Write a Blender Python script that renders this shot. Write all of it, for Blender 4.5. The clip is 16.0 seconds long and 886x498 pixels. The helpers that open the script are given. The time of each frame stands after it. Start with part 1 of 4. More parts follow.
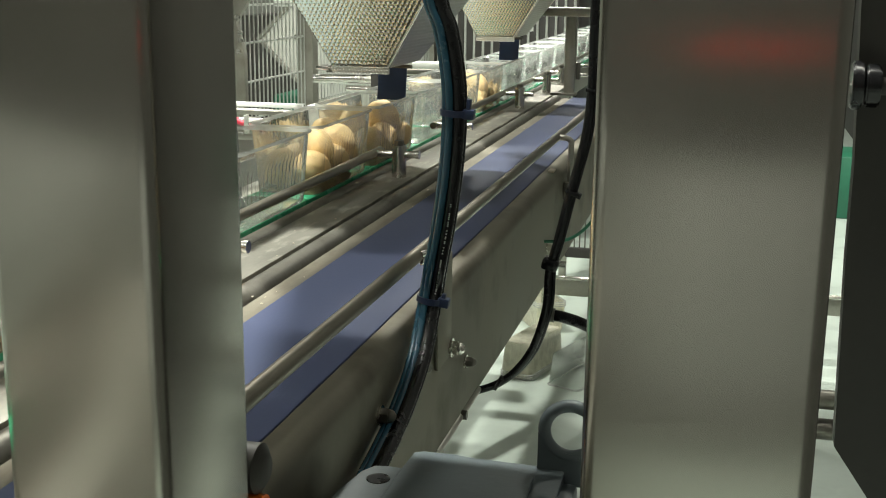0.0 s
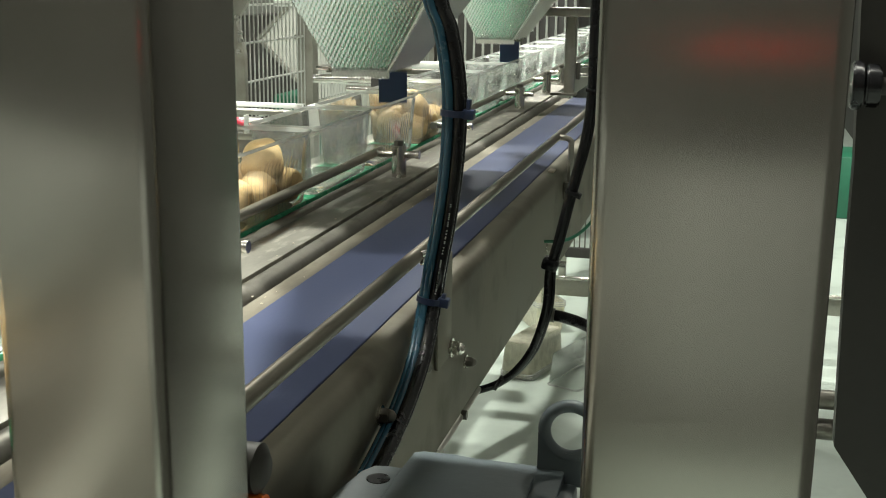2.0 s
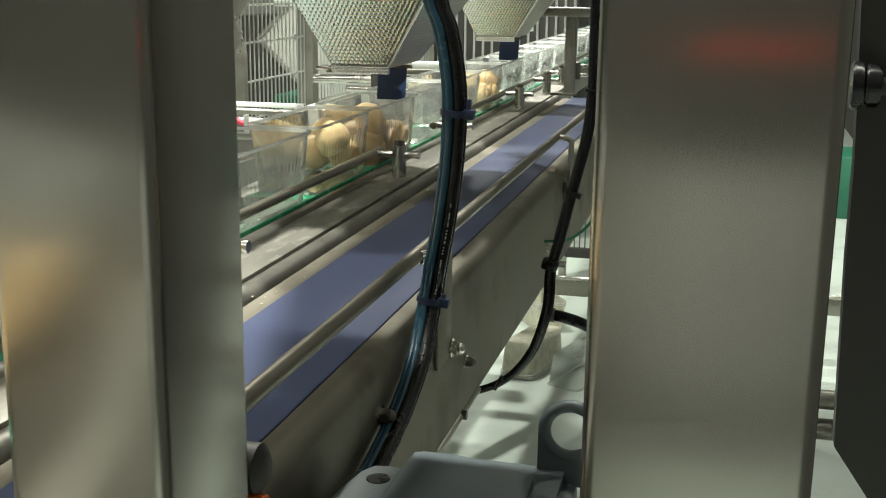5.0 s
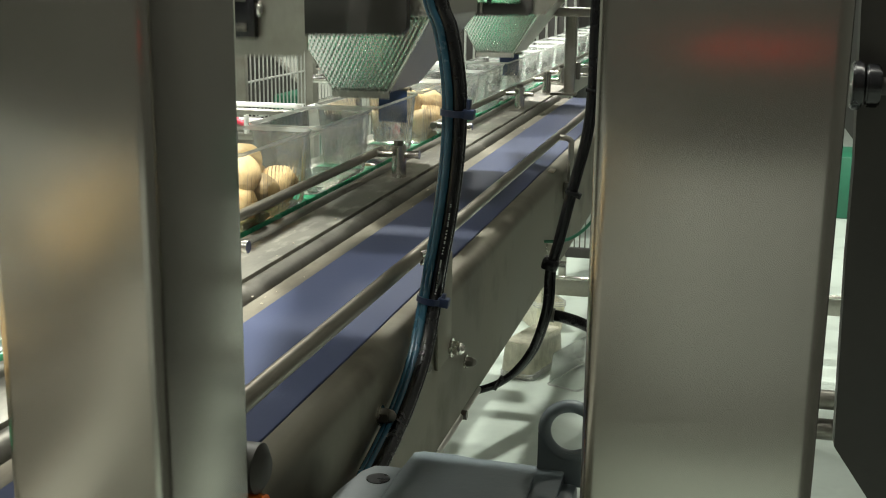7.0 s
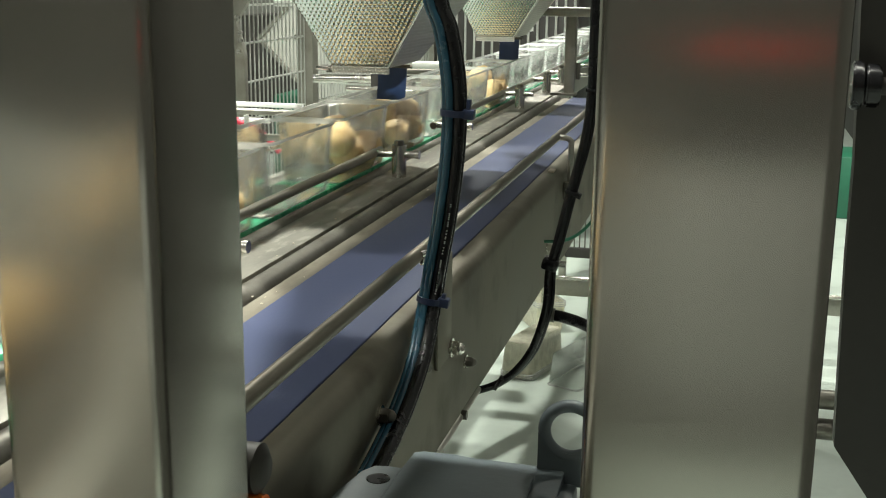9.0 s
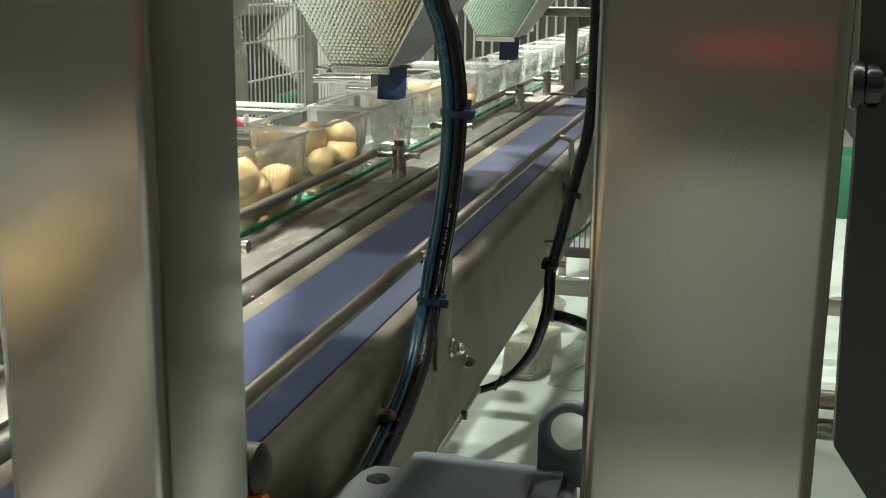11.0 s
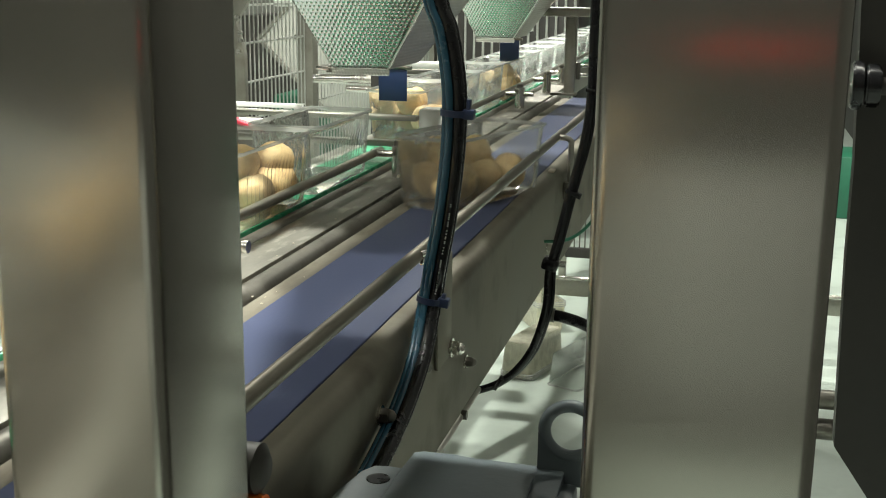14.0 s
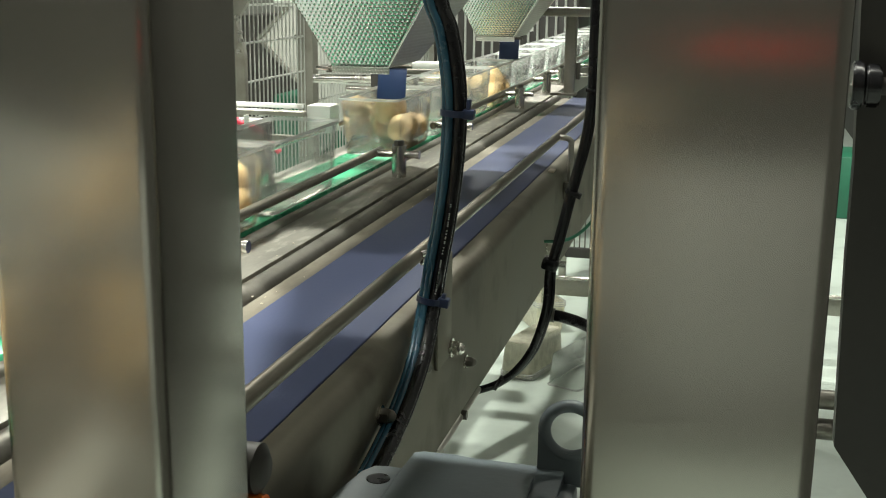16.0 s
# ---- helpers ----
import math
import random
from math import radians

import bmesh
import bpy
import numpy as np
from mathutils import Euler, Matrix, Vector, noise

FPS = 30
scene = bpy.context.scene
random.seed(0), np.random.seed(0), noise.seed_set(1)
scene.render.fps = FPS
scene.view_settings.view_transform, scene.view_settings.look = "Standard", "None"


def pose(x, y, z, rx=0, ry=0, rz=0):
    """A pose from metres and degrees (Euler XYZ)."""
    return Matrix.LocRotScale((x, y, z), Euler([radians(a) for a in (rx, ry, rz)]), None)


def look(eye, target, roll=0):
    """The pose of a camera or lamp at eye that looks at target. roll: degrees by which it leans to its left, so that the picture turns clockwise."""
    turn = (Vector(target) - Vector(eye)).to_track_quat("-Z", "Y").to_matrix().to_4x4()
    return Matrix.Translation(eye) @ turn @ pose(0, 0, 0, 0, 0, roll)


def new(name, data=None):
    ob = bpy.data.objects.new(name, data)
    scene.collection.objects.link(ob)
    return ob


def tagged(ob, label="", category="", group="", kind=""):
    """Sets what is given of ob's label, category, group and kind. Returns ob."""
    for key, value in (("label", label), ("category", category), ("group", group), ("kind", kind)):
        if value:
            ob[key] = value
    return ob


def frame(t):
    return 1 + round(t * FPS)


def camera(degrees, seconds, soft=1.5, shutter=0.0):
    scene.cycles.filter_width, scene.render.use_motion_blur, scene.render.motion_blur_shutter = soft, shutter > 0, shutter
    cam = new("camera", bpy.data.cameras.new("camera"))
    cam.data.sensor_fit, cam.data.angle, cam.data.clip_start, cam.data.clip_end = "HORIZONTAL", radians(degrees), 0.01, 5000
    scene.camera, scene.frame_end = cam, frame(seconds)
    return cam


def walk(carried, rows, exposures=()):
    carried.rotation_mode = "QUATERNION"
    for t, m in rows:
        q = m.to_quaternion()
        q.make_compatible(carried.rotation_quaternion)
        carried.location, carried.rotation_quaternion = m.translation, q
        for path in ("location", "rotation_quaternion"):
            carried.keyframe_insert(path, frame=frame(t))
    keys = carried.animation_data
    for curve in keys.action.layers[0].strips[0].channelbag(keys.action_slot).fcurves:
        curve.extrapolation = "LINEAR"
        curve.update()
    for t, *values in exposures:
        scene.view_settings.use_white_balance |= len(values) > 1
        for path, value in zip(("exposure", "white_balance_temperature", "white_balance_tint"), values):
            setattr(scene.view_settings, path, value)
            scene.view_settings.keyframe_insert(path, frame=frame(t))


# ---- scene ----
# camera: it stands still beside the filling line, looking between two steel columns
cam = camera(42.42, 16.0, soft=1.05, shutter=0.9)
EYE = (0.0, 0.0, 1.2)
STAND = look(EYE, (-0.23682503, 0.94400645, 0.97029206), 0.62)
walk(cam, [(0.0, STAND), (16.0, STAND)])
scene.view_settings.exposure = 0.0
scene.cycles.transparent_max_bounces = 32

# ---- light: unseen high-bay lamps under the hall's ceiling, some added as fill ----
world = bpy.data.worlds.new("hall_air")
scene.world = world
world.use_nodes = True
world.node_tree.nodes["Background"].inputs[0].default_value = (0.80, 0.90, 0.82, 1)
world.node_tree.nodes["Background"].inputs[1].default_value = 0.02

LAMPS = [  # x, y, z, power, radius
    (-1.75, 3.3, 4.5, 225.0, 0.08),
    (-0.75, 0.3, 4.3, 75.0, 0.06),
    (-0.1, 1.03, 4.6, 300.0, 0.04),
    # added fill: lights the floor and wall mirrored by the columns
    (-1.5, -1.4, 4.4, 105.0, 0.07),
    # added weak fill, low on the left, for the potatoes
    (-2.3, 0.6, 2.9, 10.0, 0.10),
    (-1.2, 5.6, 4.7, 185.0, 0.12),
    (-3.6, 6.8, 4.7, 75.0, 0.2),
    # added fill for the far floor
    (0.6, 5.2, 4.8, 90.0, 0.1),
]
for x, y, z, power, radius in LAMPS:
    data = bpy.data.lights.new("high_bay_light", "AREA")
    data.shape, data.size, data.energy, data.color = "DISK", radius * 2, power, (0.965, 0.98, 0.875)
    lamp = new("high_bay_light", data)
    lamp.matrix_world = pose(x, y, z)

# unseen strip light added under the hopper frame to whiten the far punnets
data = bpy.data.lights.new("fill_strip_light", "AREA")
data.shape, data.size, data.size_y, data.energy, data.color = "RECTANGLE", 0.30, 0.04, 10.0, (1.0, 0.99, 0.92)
new("fill_strip_light", data).matrix_world = pose(-0.61, 3.46, 1.428)

# ---- materials ----


def material(name, colour, rough=0.5, metal=0.0, vary=0.15, scale=8.0, stretch=(1, 1, 1), bump=0.0, fine=60.0,
             second=None, amount=0.5, spec=0.5, rough_vary=0.12, alt_scale=None, brushed=0.0):
    """A principled surface: colour and roughness vary at two scales, with a fine bump. second: a colour of stains and
    other patches.
    """
    m = bpy.data.materials.new(name)
    m.use_nodes = True
    nt = m.node_tree
    n, l = nt.nodes, nt.links
    p = n["Principled BSDF"]
    p.inputs["Metallic"].default_value = metal
    p.inputs["Specular IOR Level"].default_value = spec
    co = n.new("ShaderNodeTexCoord")
    mp = n.new("ShaderNodeMapping")
    mp.inputs["Scale"].default_value = stretch
    l.new(co.outputs["Object"], mp.inputs["Vector"])
    big = n.new("ShaderNodeTexNoise")
    big.inputs["Scale"].default_value, big.inputs["Detail"].default_value = scale, 4
    l.new(mp.outputs[0], big.inputs["Vector"])
    small = n.new("ShaderNodeTexNoise")
    small.inputs["Scale"].default_value, small.inputs["Detail"].default_value = fine, 3
    l.new(mp.outputs[0], small.inputs["Vector"])
    add = n.new("ShaderNodeMath")
    add.operation = "MULTIPLY_ADD"
    add.inputs[1].default_value = 0.35
    l.new(small.outputs[0], add.inputs[0])
    l.new(big.outputs[0], add.inputs[2])
    ramp = n.new("ShaderNodeValToRGB")
    e = ramp.color_ramp.elements
    e[0].position, e[1].position = 0.42, 0.92
    e[0].color = (*[c * (1 - vary) for c in colour], 1)
    e[1].color = (*[min(1, c * (1 + vary)) for c in colour], 1)
    l.new(add.outputs[0], ramp.inputs[0])
    out = ramp.outputs[0]
    if second:
        st = n.new("ShaderNodeTexNoise")
        st.inputs["Scale"].default_value, st.inputs["Detail"].default_value = alt_scale or scale * 2.7, 6
        l.new(mp.outputs[0], st.inputs["Vector"])
        sr = n.new("ShaderNodeValToRGB")
        sr.color_ramp.elements[0].position, sr.color_ramp.elements[1].position = 0.52, 0.70
        sr.color_ramp.elements[1].color = (amount, amount, amount, 1)
        l.new(st.outputs[0], sr.inputs[0])
        mx = n.new("ShaderNodeMix")
        mx.data_type = "RGBA"
        l.new(sr.outputs[0], mx.inputs[0])
        l.new(out, mx.inputs[6])
        mx.inputs[7].default_value = (*second, 1)
        out = mx.outputs[2]
    l.new(out, p.inputs["Base Color"])
    rr = n.new("ShaderNodeMapRange")
    rr.inputs[1].default_value, rr.inputs[2].default_value = 0.3, 1.0
    rr.inputs[3].default_value, rr.inputs[4].default_value = max(0.02, rough - rough_vary), min(1, rough + rough_vary)
    l.new(add.outputs[0], rr.inputs[0])
    l.new(rr.outputs[0], p.inputs["Roughness"])
    if brushed:
        tg = n.new("ShaderNodeTangent")
        tg.direction_type, tg.axis = "RADIAL", "Z"
        l.new(tg.outputs[0], p.inputs["Tangent"])
        p.inputs["Anisotropic"].default_value = brushed
    if bump:
        b = n.new("ShaderNodeBump")
        b.inputs["Strength"].default_value, b.inputs["Distance"].default_value = bump, 0.002
        l.new(small.outputs[0], b.inputs["Height"])
        l.new(b.outputs[0], p.inputs["Normal"])
    return m


def glow(name, colour, strength):
    m = bpy.data.materials.new(name)
    m.use_nodes = True
    p = m.node_tree.nodes["Principled BSDF"]
    p.inputs["Base Color"].default_value = (*colour, 1)
    p.inputs["Emission Color"].default_value = (*colour, 1)
    p.inputs["Emission Strength"].default_value = strength
    return m


def clear_plastic(name, haze=0.07, gloss=0.9, tint=(0.88, 0.89, 0.87)):
    """Thin clear plastic: mostly see-through, a little milky, glossy at grazing angles."""
    m = bpy.data.materials.new(name)
    m.use_nodes = True
    n, l = m.node_tree.nodes, m.node_tree.links
    p = n["Principled BSDF"]
    p.inputs["Base Color"].default_value = (*tint, 1)
    p.inputs["Roughness"].default_value = 0.3
    tr = n.new("ShaderNodeBsdfTransparent")
    tr.inputs[0].default_value = (0.97, 0.975, 0.965, 1)
    shine = n.new("ShaderNodeBsdfGlossy")
    shine.inputs["Roughness"].default_value = 0.07
    co = n.new("ShaderNodeTexCoord")
    no = n.new("ShaderNodeTexNoise")
    no.inputs["Scale"].default_value = 40
    l.new(co.outputs["Object"], no.inputs["Vector"])
    bp = n.new("ShaderNodeBump")
    bp.inputs["Strength"].default_value, bp.inputs["Distance"].default_value = 0.5, 0.002
    l.new(no.outputs[0], bp.inputs["Height"])
    l.new(bp.outputs[0], shine.inputs["Normal"])
    scuff = n.new("ShaderNodeMapRange")
    scuff.inputs[1].default_value, scuff.inputs[2].default_value = 0.3, 0.75
    scuff.inputs[3].default_value, scuff.inputs[4].default_value = haze * 0.85, min(1, haze * 1.2)
    l.new(no.outputs[0], scuff.inputs[0])
    glow_through = n.new("ShaderNodeBsdfTranslucent")
    glow_through.inputs[0].default_value = (*tint, 1)
    body = n.new("ShaderNodeMixShader")
    body.inputs[0].default_value = 0.45
    l.new(p.outputs[0], body.inputs[1])
    l.new(glow_through.outputs[0], body.inputs[2])
    milky = n.new("ShaderNodeMixShader")
    l.new(scuff.outputs[0], milky.inputs[0])
    l.new(tr.outputs[0], milky.inputs[1])
    l.new(body.outputs[0], milky.inputs[2])
    fr = n.new("ShaderNodeFresnel")
    fr.inputs[0].default_value = 1.5
    amount = n.new("ShaderNodeMath")
    amount.operation = "MULTIPLY"
    amount.inputs[1].default_value = gloss
    l.new(fr.outputs[0], amount.inputs[0])
    mix = n.new("ShaderNodeMixShader")
    l.new(amount.outputs[0], mix.inputs[0])
    l.new(milky.outputs[0], mix.inputs[1])
    l.new(shine.outputs[0], mix.inputs[2])
    l.new(mix.outputs[0], n["Material Output"].inputs[0])
    return m


def potato_skin():
    m = material("potato_skin", (0.72, 0.525, 0.265), 0.5, vary=0.12, scale=22, bump=0.25, fine=160, second=(0.42, 0.25, 0.10), amount=0.42, alt_scale=60, spec=0.3)
    n, l = m.node_tree.nodes, m.node_tree.links
    p = n["Principled BSDF"]
    src = p.inputs["Base Color"].links[0].from_socket
    info = n.new("ShaderNodeObjectInfo")
    hs = n.new("ShaderNodeHueSaturation")
    mr = n.new("ShaderNodeMapRange")
    mr.inputs[3].default_value, mr.inputs[4].default_value = 0.82, 1.15
    l.new(info.outputs["Random"], mr.inputs[0])
    l.new(mr.outputs[0], hs.inputs["Value"])
    l.new(src, hs.inputs["Color"])
    l.new(hs.outputs[0], p.inputs["Base Color"])
    return m


column_steel = material("column_steel", (0.37, 0.352, 0.318), 0.21, 1.0, 0.06, 1.2, (14, 14, 1.5), 0.0, 30, second=(0.37, 0.352, 0.315), amount=0.5, alt_scale=0.9, rough_vary=0.025, brushed=0.9)
brushed_steel = material("brushed_steel", (0.46, 0.44, 0.40), 0.34, 1.0, 0.10, 12, (1, 1, 1), 0.04, 90, rough_vary=0.08)
plate_steel = material("plate_steel", (0.36, 0.35, 0.31), 0.42, 1.0, 0.16, 6, (1, 1, 1), 0.06, 120, second=(0.25, 0.23, 0.19), amount=0.6, alt_scale=14)
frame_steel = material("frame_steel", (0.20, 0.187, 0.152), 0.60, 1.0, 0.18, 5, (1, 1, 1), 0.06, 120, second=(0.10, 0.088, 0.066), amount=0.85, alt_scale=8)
deck_steel = material("deck_steel", (0.20, 0.192, 0.168), 0.50, 0.8, 0.28, 9, (3, 1, 1), 0.15, 90, second=(0.40, 0.385, 0.33), amount=0.75, alt_scale=22)
stained_strip = material("stained_strip", (0.18, 0.163, 0.128), 0.68, 0.5, 0.25, 10, (3, 1, 1), 0.15, 90, second=(0.13, 0.11, 0.08), amount=0.6, alt_scale=24)
worn_steel = material("worn_steel", (0.15, 0.143, 0.125), 0.46, 0.85, 0.2, 14, (1, 1, 1), 0.12, 150, second=(0.09, 0.08, 0.065), amount=0.6)
rail_steel = material("rail_steel", (0.36, 0.335, 0.29), 0.33, 1.0, 0.10, 14, fine=120, rough_vary=0.04)
guide_steel = material("guide_steel", (0.23, 0.21, 0.175), 0.36, 1.0, 0.12, 14, fine=120, rough_vary=0.05)
bright_steel = material("bright_steel", (0.62, 0.60, 0.56), 0.22, 1.0, 0.08, 20, fine=200)
dark_steel = material("dark_steel", (0.035, 0.033, 0.030), 0.5, 0.3, 0.2, 8, fine=120)
dimple_steel = material("dimple_steel", (0.60, 0.61, 0.60), 0.13, 1.0, 0.08, 10, fine=120)
dimple_matt = material("dimple_matt", (0.52, 0.51, 0.47), 0.42, 0.8, 0.08, 10, fine=120)
blue_belt = material("blue_belt", (0.056, 0.067, 0.122), 0.62, 0.0, 0.10, 5, (1, 0.4, 1), 0.10, 300, second=(0.070, 0.077, 0.122), amount=0.4, alt_scale=3, spec=0.22)
green_belt = material("green_belt", (0.045, 0.37, 0.19), 0.28, 0.0, 0.18, 12, fine=150, spec=0.5)
blue_rubber = material("blue_rubber", (0.010, 0.028, 0.085), 0.45, 0.0, 0.12, 12, fine=100)
black_hose = material("black_hose", (0.007, 0.007, 0.008), 0.24, 0.0, 0.2, 15, fine=120, spec=0.32)
teal_hose = material("teal_hose", (0.016, 0.062, 0.098), 0.22, 0.0, 0.15, 15, fine=100, spec=0.5)
tie_blue = material("tie_blue", (0.012, 0.022, 0.06), 0.4, 0.0, 0.1, 20)
grey_paint = material("grey_paint", (0.080, 0.098, 0.108), 0.45, 0.0, 0.14, 10, bump=0.12, fine=140, second=(0.058, 0.070, 0.074), amount=0.5)
# the dark patches stand for broken shadows as well as scuffs
floor_paint = material("floor_paint", (0.41, 0.465, 0.42), 0.36, 0.0, 0.12, 1.6, bump=0.06, fine=40, second=(0.22, 0.245, 0.23), amount=0.75, alt_scale=5)
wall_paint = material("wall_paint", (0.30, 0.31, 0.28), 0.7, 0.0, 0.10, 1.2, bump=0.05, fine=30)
# near-black copy of the wall paint: the dim near side put into colour
shaded_wall_paint = material("shaded_wall_paint", (0.050, 0.050, 0.045), 0.7, 0.0, 0.15, 1.2, bump=0.05, fine=30)
dark_band = material("dark_band", (0.15, 0.15, 0.14), 0.6, 0.0, 0.15, 2, bump=0.05, fine=30)
ceiling_paint = material("ceiling_paint", (0.10, 0.10, 0.09), 0.8, 0.0, 0.1, 1.2, fine=30)
cream_plastic = material("cream_plastic", (0.44, 0.44, 0.40), 0.4, 0.0, 0.06, 6, fine=60)
grey_plastic = material("grey_plastic", (0.32, 0.33, 0.32), 0.4, 0.0, 0.06, 6, fine=60)
crumb = material("crumb", (0.45, 0.40, 0.31), 0.7, 0.0, 0.2, 60, fine=200)
white_plastic = material("white_plastic", (0.80, 0.81, 0.78), 0.3, 0.0, 0.05, 9, fine=60)
wire_steel = material("wire_steel", (0.55, 0.56, 0.53), 0.35, 0.8, 0.1, 9, fine=60)
green_paint = material("green_paint", (0.012, 0.11, 0.06), 0.5, 0.0, 0.2, 5, fine=60)
red_plastic = material("red_plastic", (0.55, 0.03, 0.06), 0.4, 0.0, 0.1, 9)
orange_plastic = material("orange_plastic", (0.8, 0.16, 0.02), 0.4, 0.0, 0.1, 9)
skin = potato_skin()
clear = clear_plastic("clear_plastic", 0.13)
milky = clear_plastic("milky_plastic", 0.60, 0.8, (0.86, 0.84, 0.70))
# milkier than the tray: whiteness stands in for highlights on the clear rim
whitened_rim = clear_plastic("whitened_rim", 0.38, 0.6)
red_eye = glow("red_eye", (1.0, 0.06, 0.05), 6.0)
red_bar = glow("red_bar", (1.0, 0.05, 0.03), 1.9)
lamp_glow = glow("lamp_glow", (1.0, 0.98, 0.9), 8.0)

# ---- mesh helpers ----


def box(bm, lo, hi, m=None, bevel=0.0, seg=2):
    """A box from corner lo to corner hi, its edges rounded by bevel."""
    c = [(a + b) / 2 for a, b in zip(lo, hi)]
    s = [abs(b - a) for a, b in zip(lo, hi)]
    made = bmesh.ops.create_cube(bm, size=1.0, matrix=(m or Matrix()) @ Matrix.Translation(c) @ Matrix.Diagonal((*s, 1)))
    if bevel:
        edges = list({e for v in made["verts"] for e in v.link_edges})
        bmesh.ops.bevel(bm, geom=edges, offset=bevel, segments=seg, affect="EDGES", profile=0.5)
    return bm


def rod(bm, a, b, r, seg=20, r2=None):
    """A capped rod from a to b."""
    a, b = Vector(a), Vector(b)
    turn = (b - a).to_track_quat("Z", "Y").to_matrix().to_4x4()
    bmesh.ops.create_cone(bm, cap_ends=True, segments=seg, radius1=r, radius2=r if r2 is None else r2, depth=(b - a).length,
                          matrix=Matrix.Translation((a + b) / 2) @ turn)
    return bm


def smooth_path(points, steps=8):
    """Catmull-Rom points through the given ones."""
    p = [Vector(q) for q in points]
    p = [p[0] * 2 - p[1], *p, p[-1] * 2 - p[-2]]
    out = []
    for i in range(1, len(p) - 2):
        for k in range(steps):
            t = k / steps
            a, b, c, d = p[i - 1:i + 3]
            out.append(0.5 * (2 * b + (c - a) * t + (2 * a - 5 * b + 4 * c - d) * t * t + (3 * b - a - 3 * c + d) * t ** 3))
    return out + [p[-2]]


def pipe(bm, points, r, seg=12, steps=8, ribs=0.0):
    """A round hose along the points. ribs: depth of its corrugation."""
    path = smooth_path(points, steps)
    side = Vector((0.3, 1, 0.1)).normalized()
    rings = []
    for i, q in enumerate(path):
        d = (path[min(i + 1, len(path) - 1)] - path[max(i - 1, 0)]).normalized()
        u = d.cross(side).normalized()
        v = d.cross(u)
        rr = r + (ribs if i % 2 else -ribs)
        rings.append([bm.verts.new(q + (u * math.cos(a) + v * math.sin(a)) * rr) for a in [2 * math.pi * k / seg for k in range(seg)]])
    for a, b in zip(rings, rings[1:]):
        for k in range(seg):
            bm.faces.new((a[k], a[(k + 1) % seg], b[(k + 1) % seg], b[k]))
    bm.faces.new(rings[0][::-1])
    bm.faces.new(rings[-1])
    return bm


def prism(bm, outline, lo, hi, axis="y"):
    """An outline of (a, b) pairs pushed from lo to hi along the axis: y takes (x, z), x takes (y, z), z takes (x, y)."""
    at = {"y": lambda a, b, c: (a, c, b), "x": lambda a, b, c: (c, a, b), "z": lambda a, b, c: (a, b, c)}[axis]
    v0 = [bm.verts.new(at(a, b, lo)) for a, b in outline]
    v1 = [bm.verts.new(at(a, b, hi)) for a, b in outline]
    k = len(outline)
    bm.faces.new(v0)
    bm.faces.new(v1[::-1])
    for i in range(k):
        bm.faces.new((v0[i], v1[i], v1[(i + 1) % k], v0[(i + 1) % k]))
    bmesh.ops.recalc_face_normals(bm, faces=bm.faces[:])
    return bm


def mesh(name, bm, mat, smooth=True, angle=38):
    bmesh.ops.recalc_face_normals(bm, faces=bm.faces[:])
    me = bpy.data.meshes.new(name)
    bm.to_mesh(me)
    bm.free()
    me.materials.append(mat)
    if smooth:
        me.shade_smooth()
        me.set_sharp_from_angle(angle=radians(angle))
    return me


def part(name, bm, mat, parent, label="", smooth=True):
    """One mesh object under a thing or under a part."""
    ob = new(name, mesh(name, bm, mat, smooth))
    ob.parent = parent
    if label:
        tagged(ob, label)
    return ob


def solid(name, bm, mat, label, category, group="", kind=""):
    """A thing of one mesh."""
    return tagged(new(name, mesh(name, bm, mat)), label, category, group, kind)


def thing(name, label, category, at=None, group="", kind=""):
    ob = new(name)
    ob.empty_display_size = 0.05
    if at:
        ob.matrix_world = at
    return tagged(ob, label, category, group, kind)


B = bmesh.new

# ---- the hall ----
X0, X1, Y0, Y1, TOP = -7.0, 0.95, -1.9, 12.0, 5.6
solid("floor", box(B(), (X0, Y0, -0.15), (X1, Y1, 0.0)), floor_paint, "pale grey-green painted concrete factory floor with scuffs and painted-in shade patches", "floor", kind="structure")
solid("wall_north", box(B(), (X0, Y1, 0), (X1, Y1 + 0.2, TOP)), wall_paint, "pale painted far wall of the packing hall", "wall", kind="structure")
solid("wall_south", box(B(), (X0, Y0 - 0.2, 0), (X1, Y0, TOP)), shaded_wall_paint, "unseen wall behind the camera, near-black for the dim hall", "wall", kind="structure")
# added pale band: brightens the middle of the columns' reflection
solid("mirrored_panel", box(B(), (X0, Y0, 0.0), (X1, Y0 + 0.03, 0.78), bevel=0.004), grey_plastic, "unseen grey panel added along the wall foot, mirrored in the columns", "panelling", kind="structure")
# added dark band: dims the lower end of the wide column's reflection
solid("mirrored_band", box(B(), (-0.70, Y0 + 0.031, 0.0), (X1, Y0 + 0.046, 0.17), bevel=0.003), dark_band, "unseen dark band added along the wall foot, mirrored in the wide column", "skirting", kind="structure")
solid("wall_west", box(B(), (X0 - 0.2, Y0 - 0.2, 0), (X0, Y1 + 0.2, TOP)), wall_paint, "pale painted side wall of the packing hall", "wall", kind="structure")
# set close and near-black, unseen, to darken the narrow column's reflection
solid("wall_east", box(B(), (X1, Y0 - 0.2, 0), (X1 + 0.2, Y1 + 0.2, TOP)), shaded_wall_paint, "unseen side wall, close and near-black, mirrored by the narrow column", "wall", kind="structure")
solid("ceiling", box(B(), (X0 - 0.2, Y0 - 0.2, TOP), (X1 + 0.2, Y1 + 0.2, TOP + 0.2)), ceiling_paint, "dark grey sheet ceiling of the packing hall", "ceiling", kind="structure")

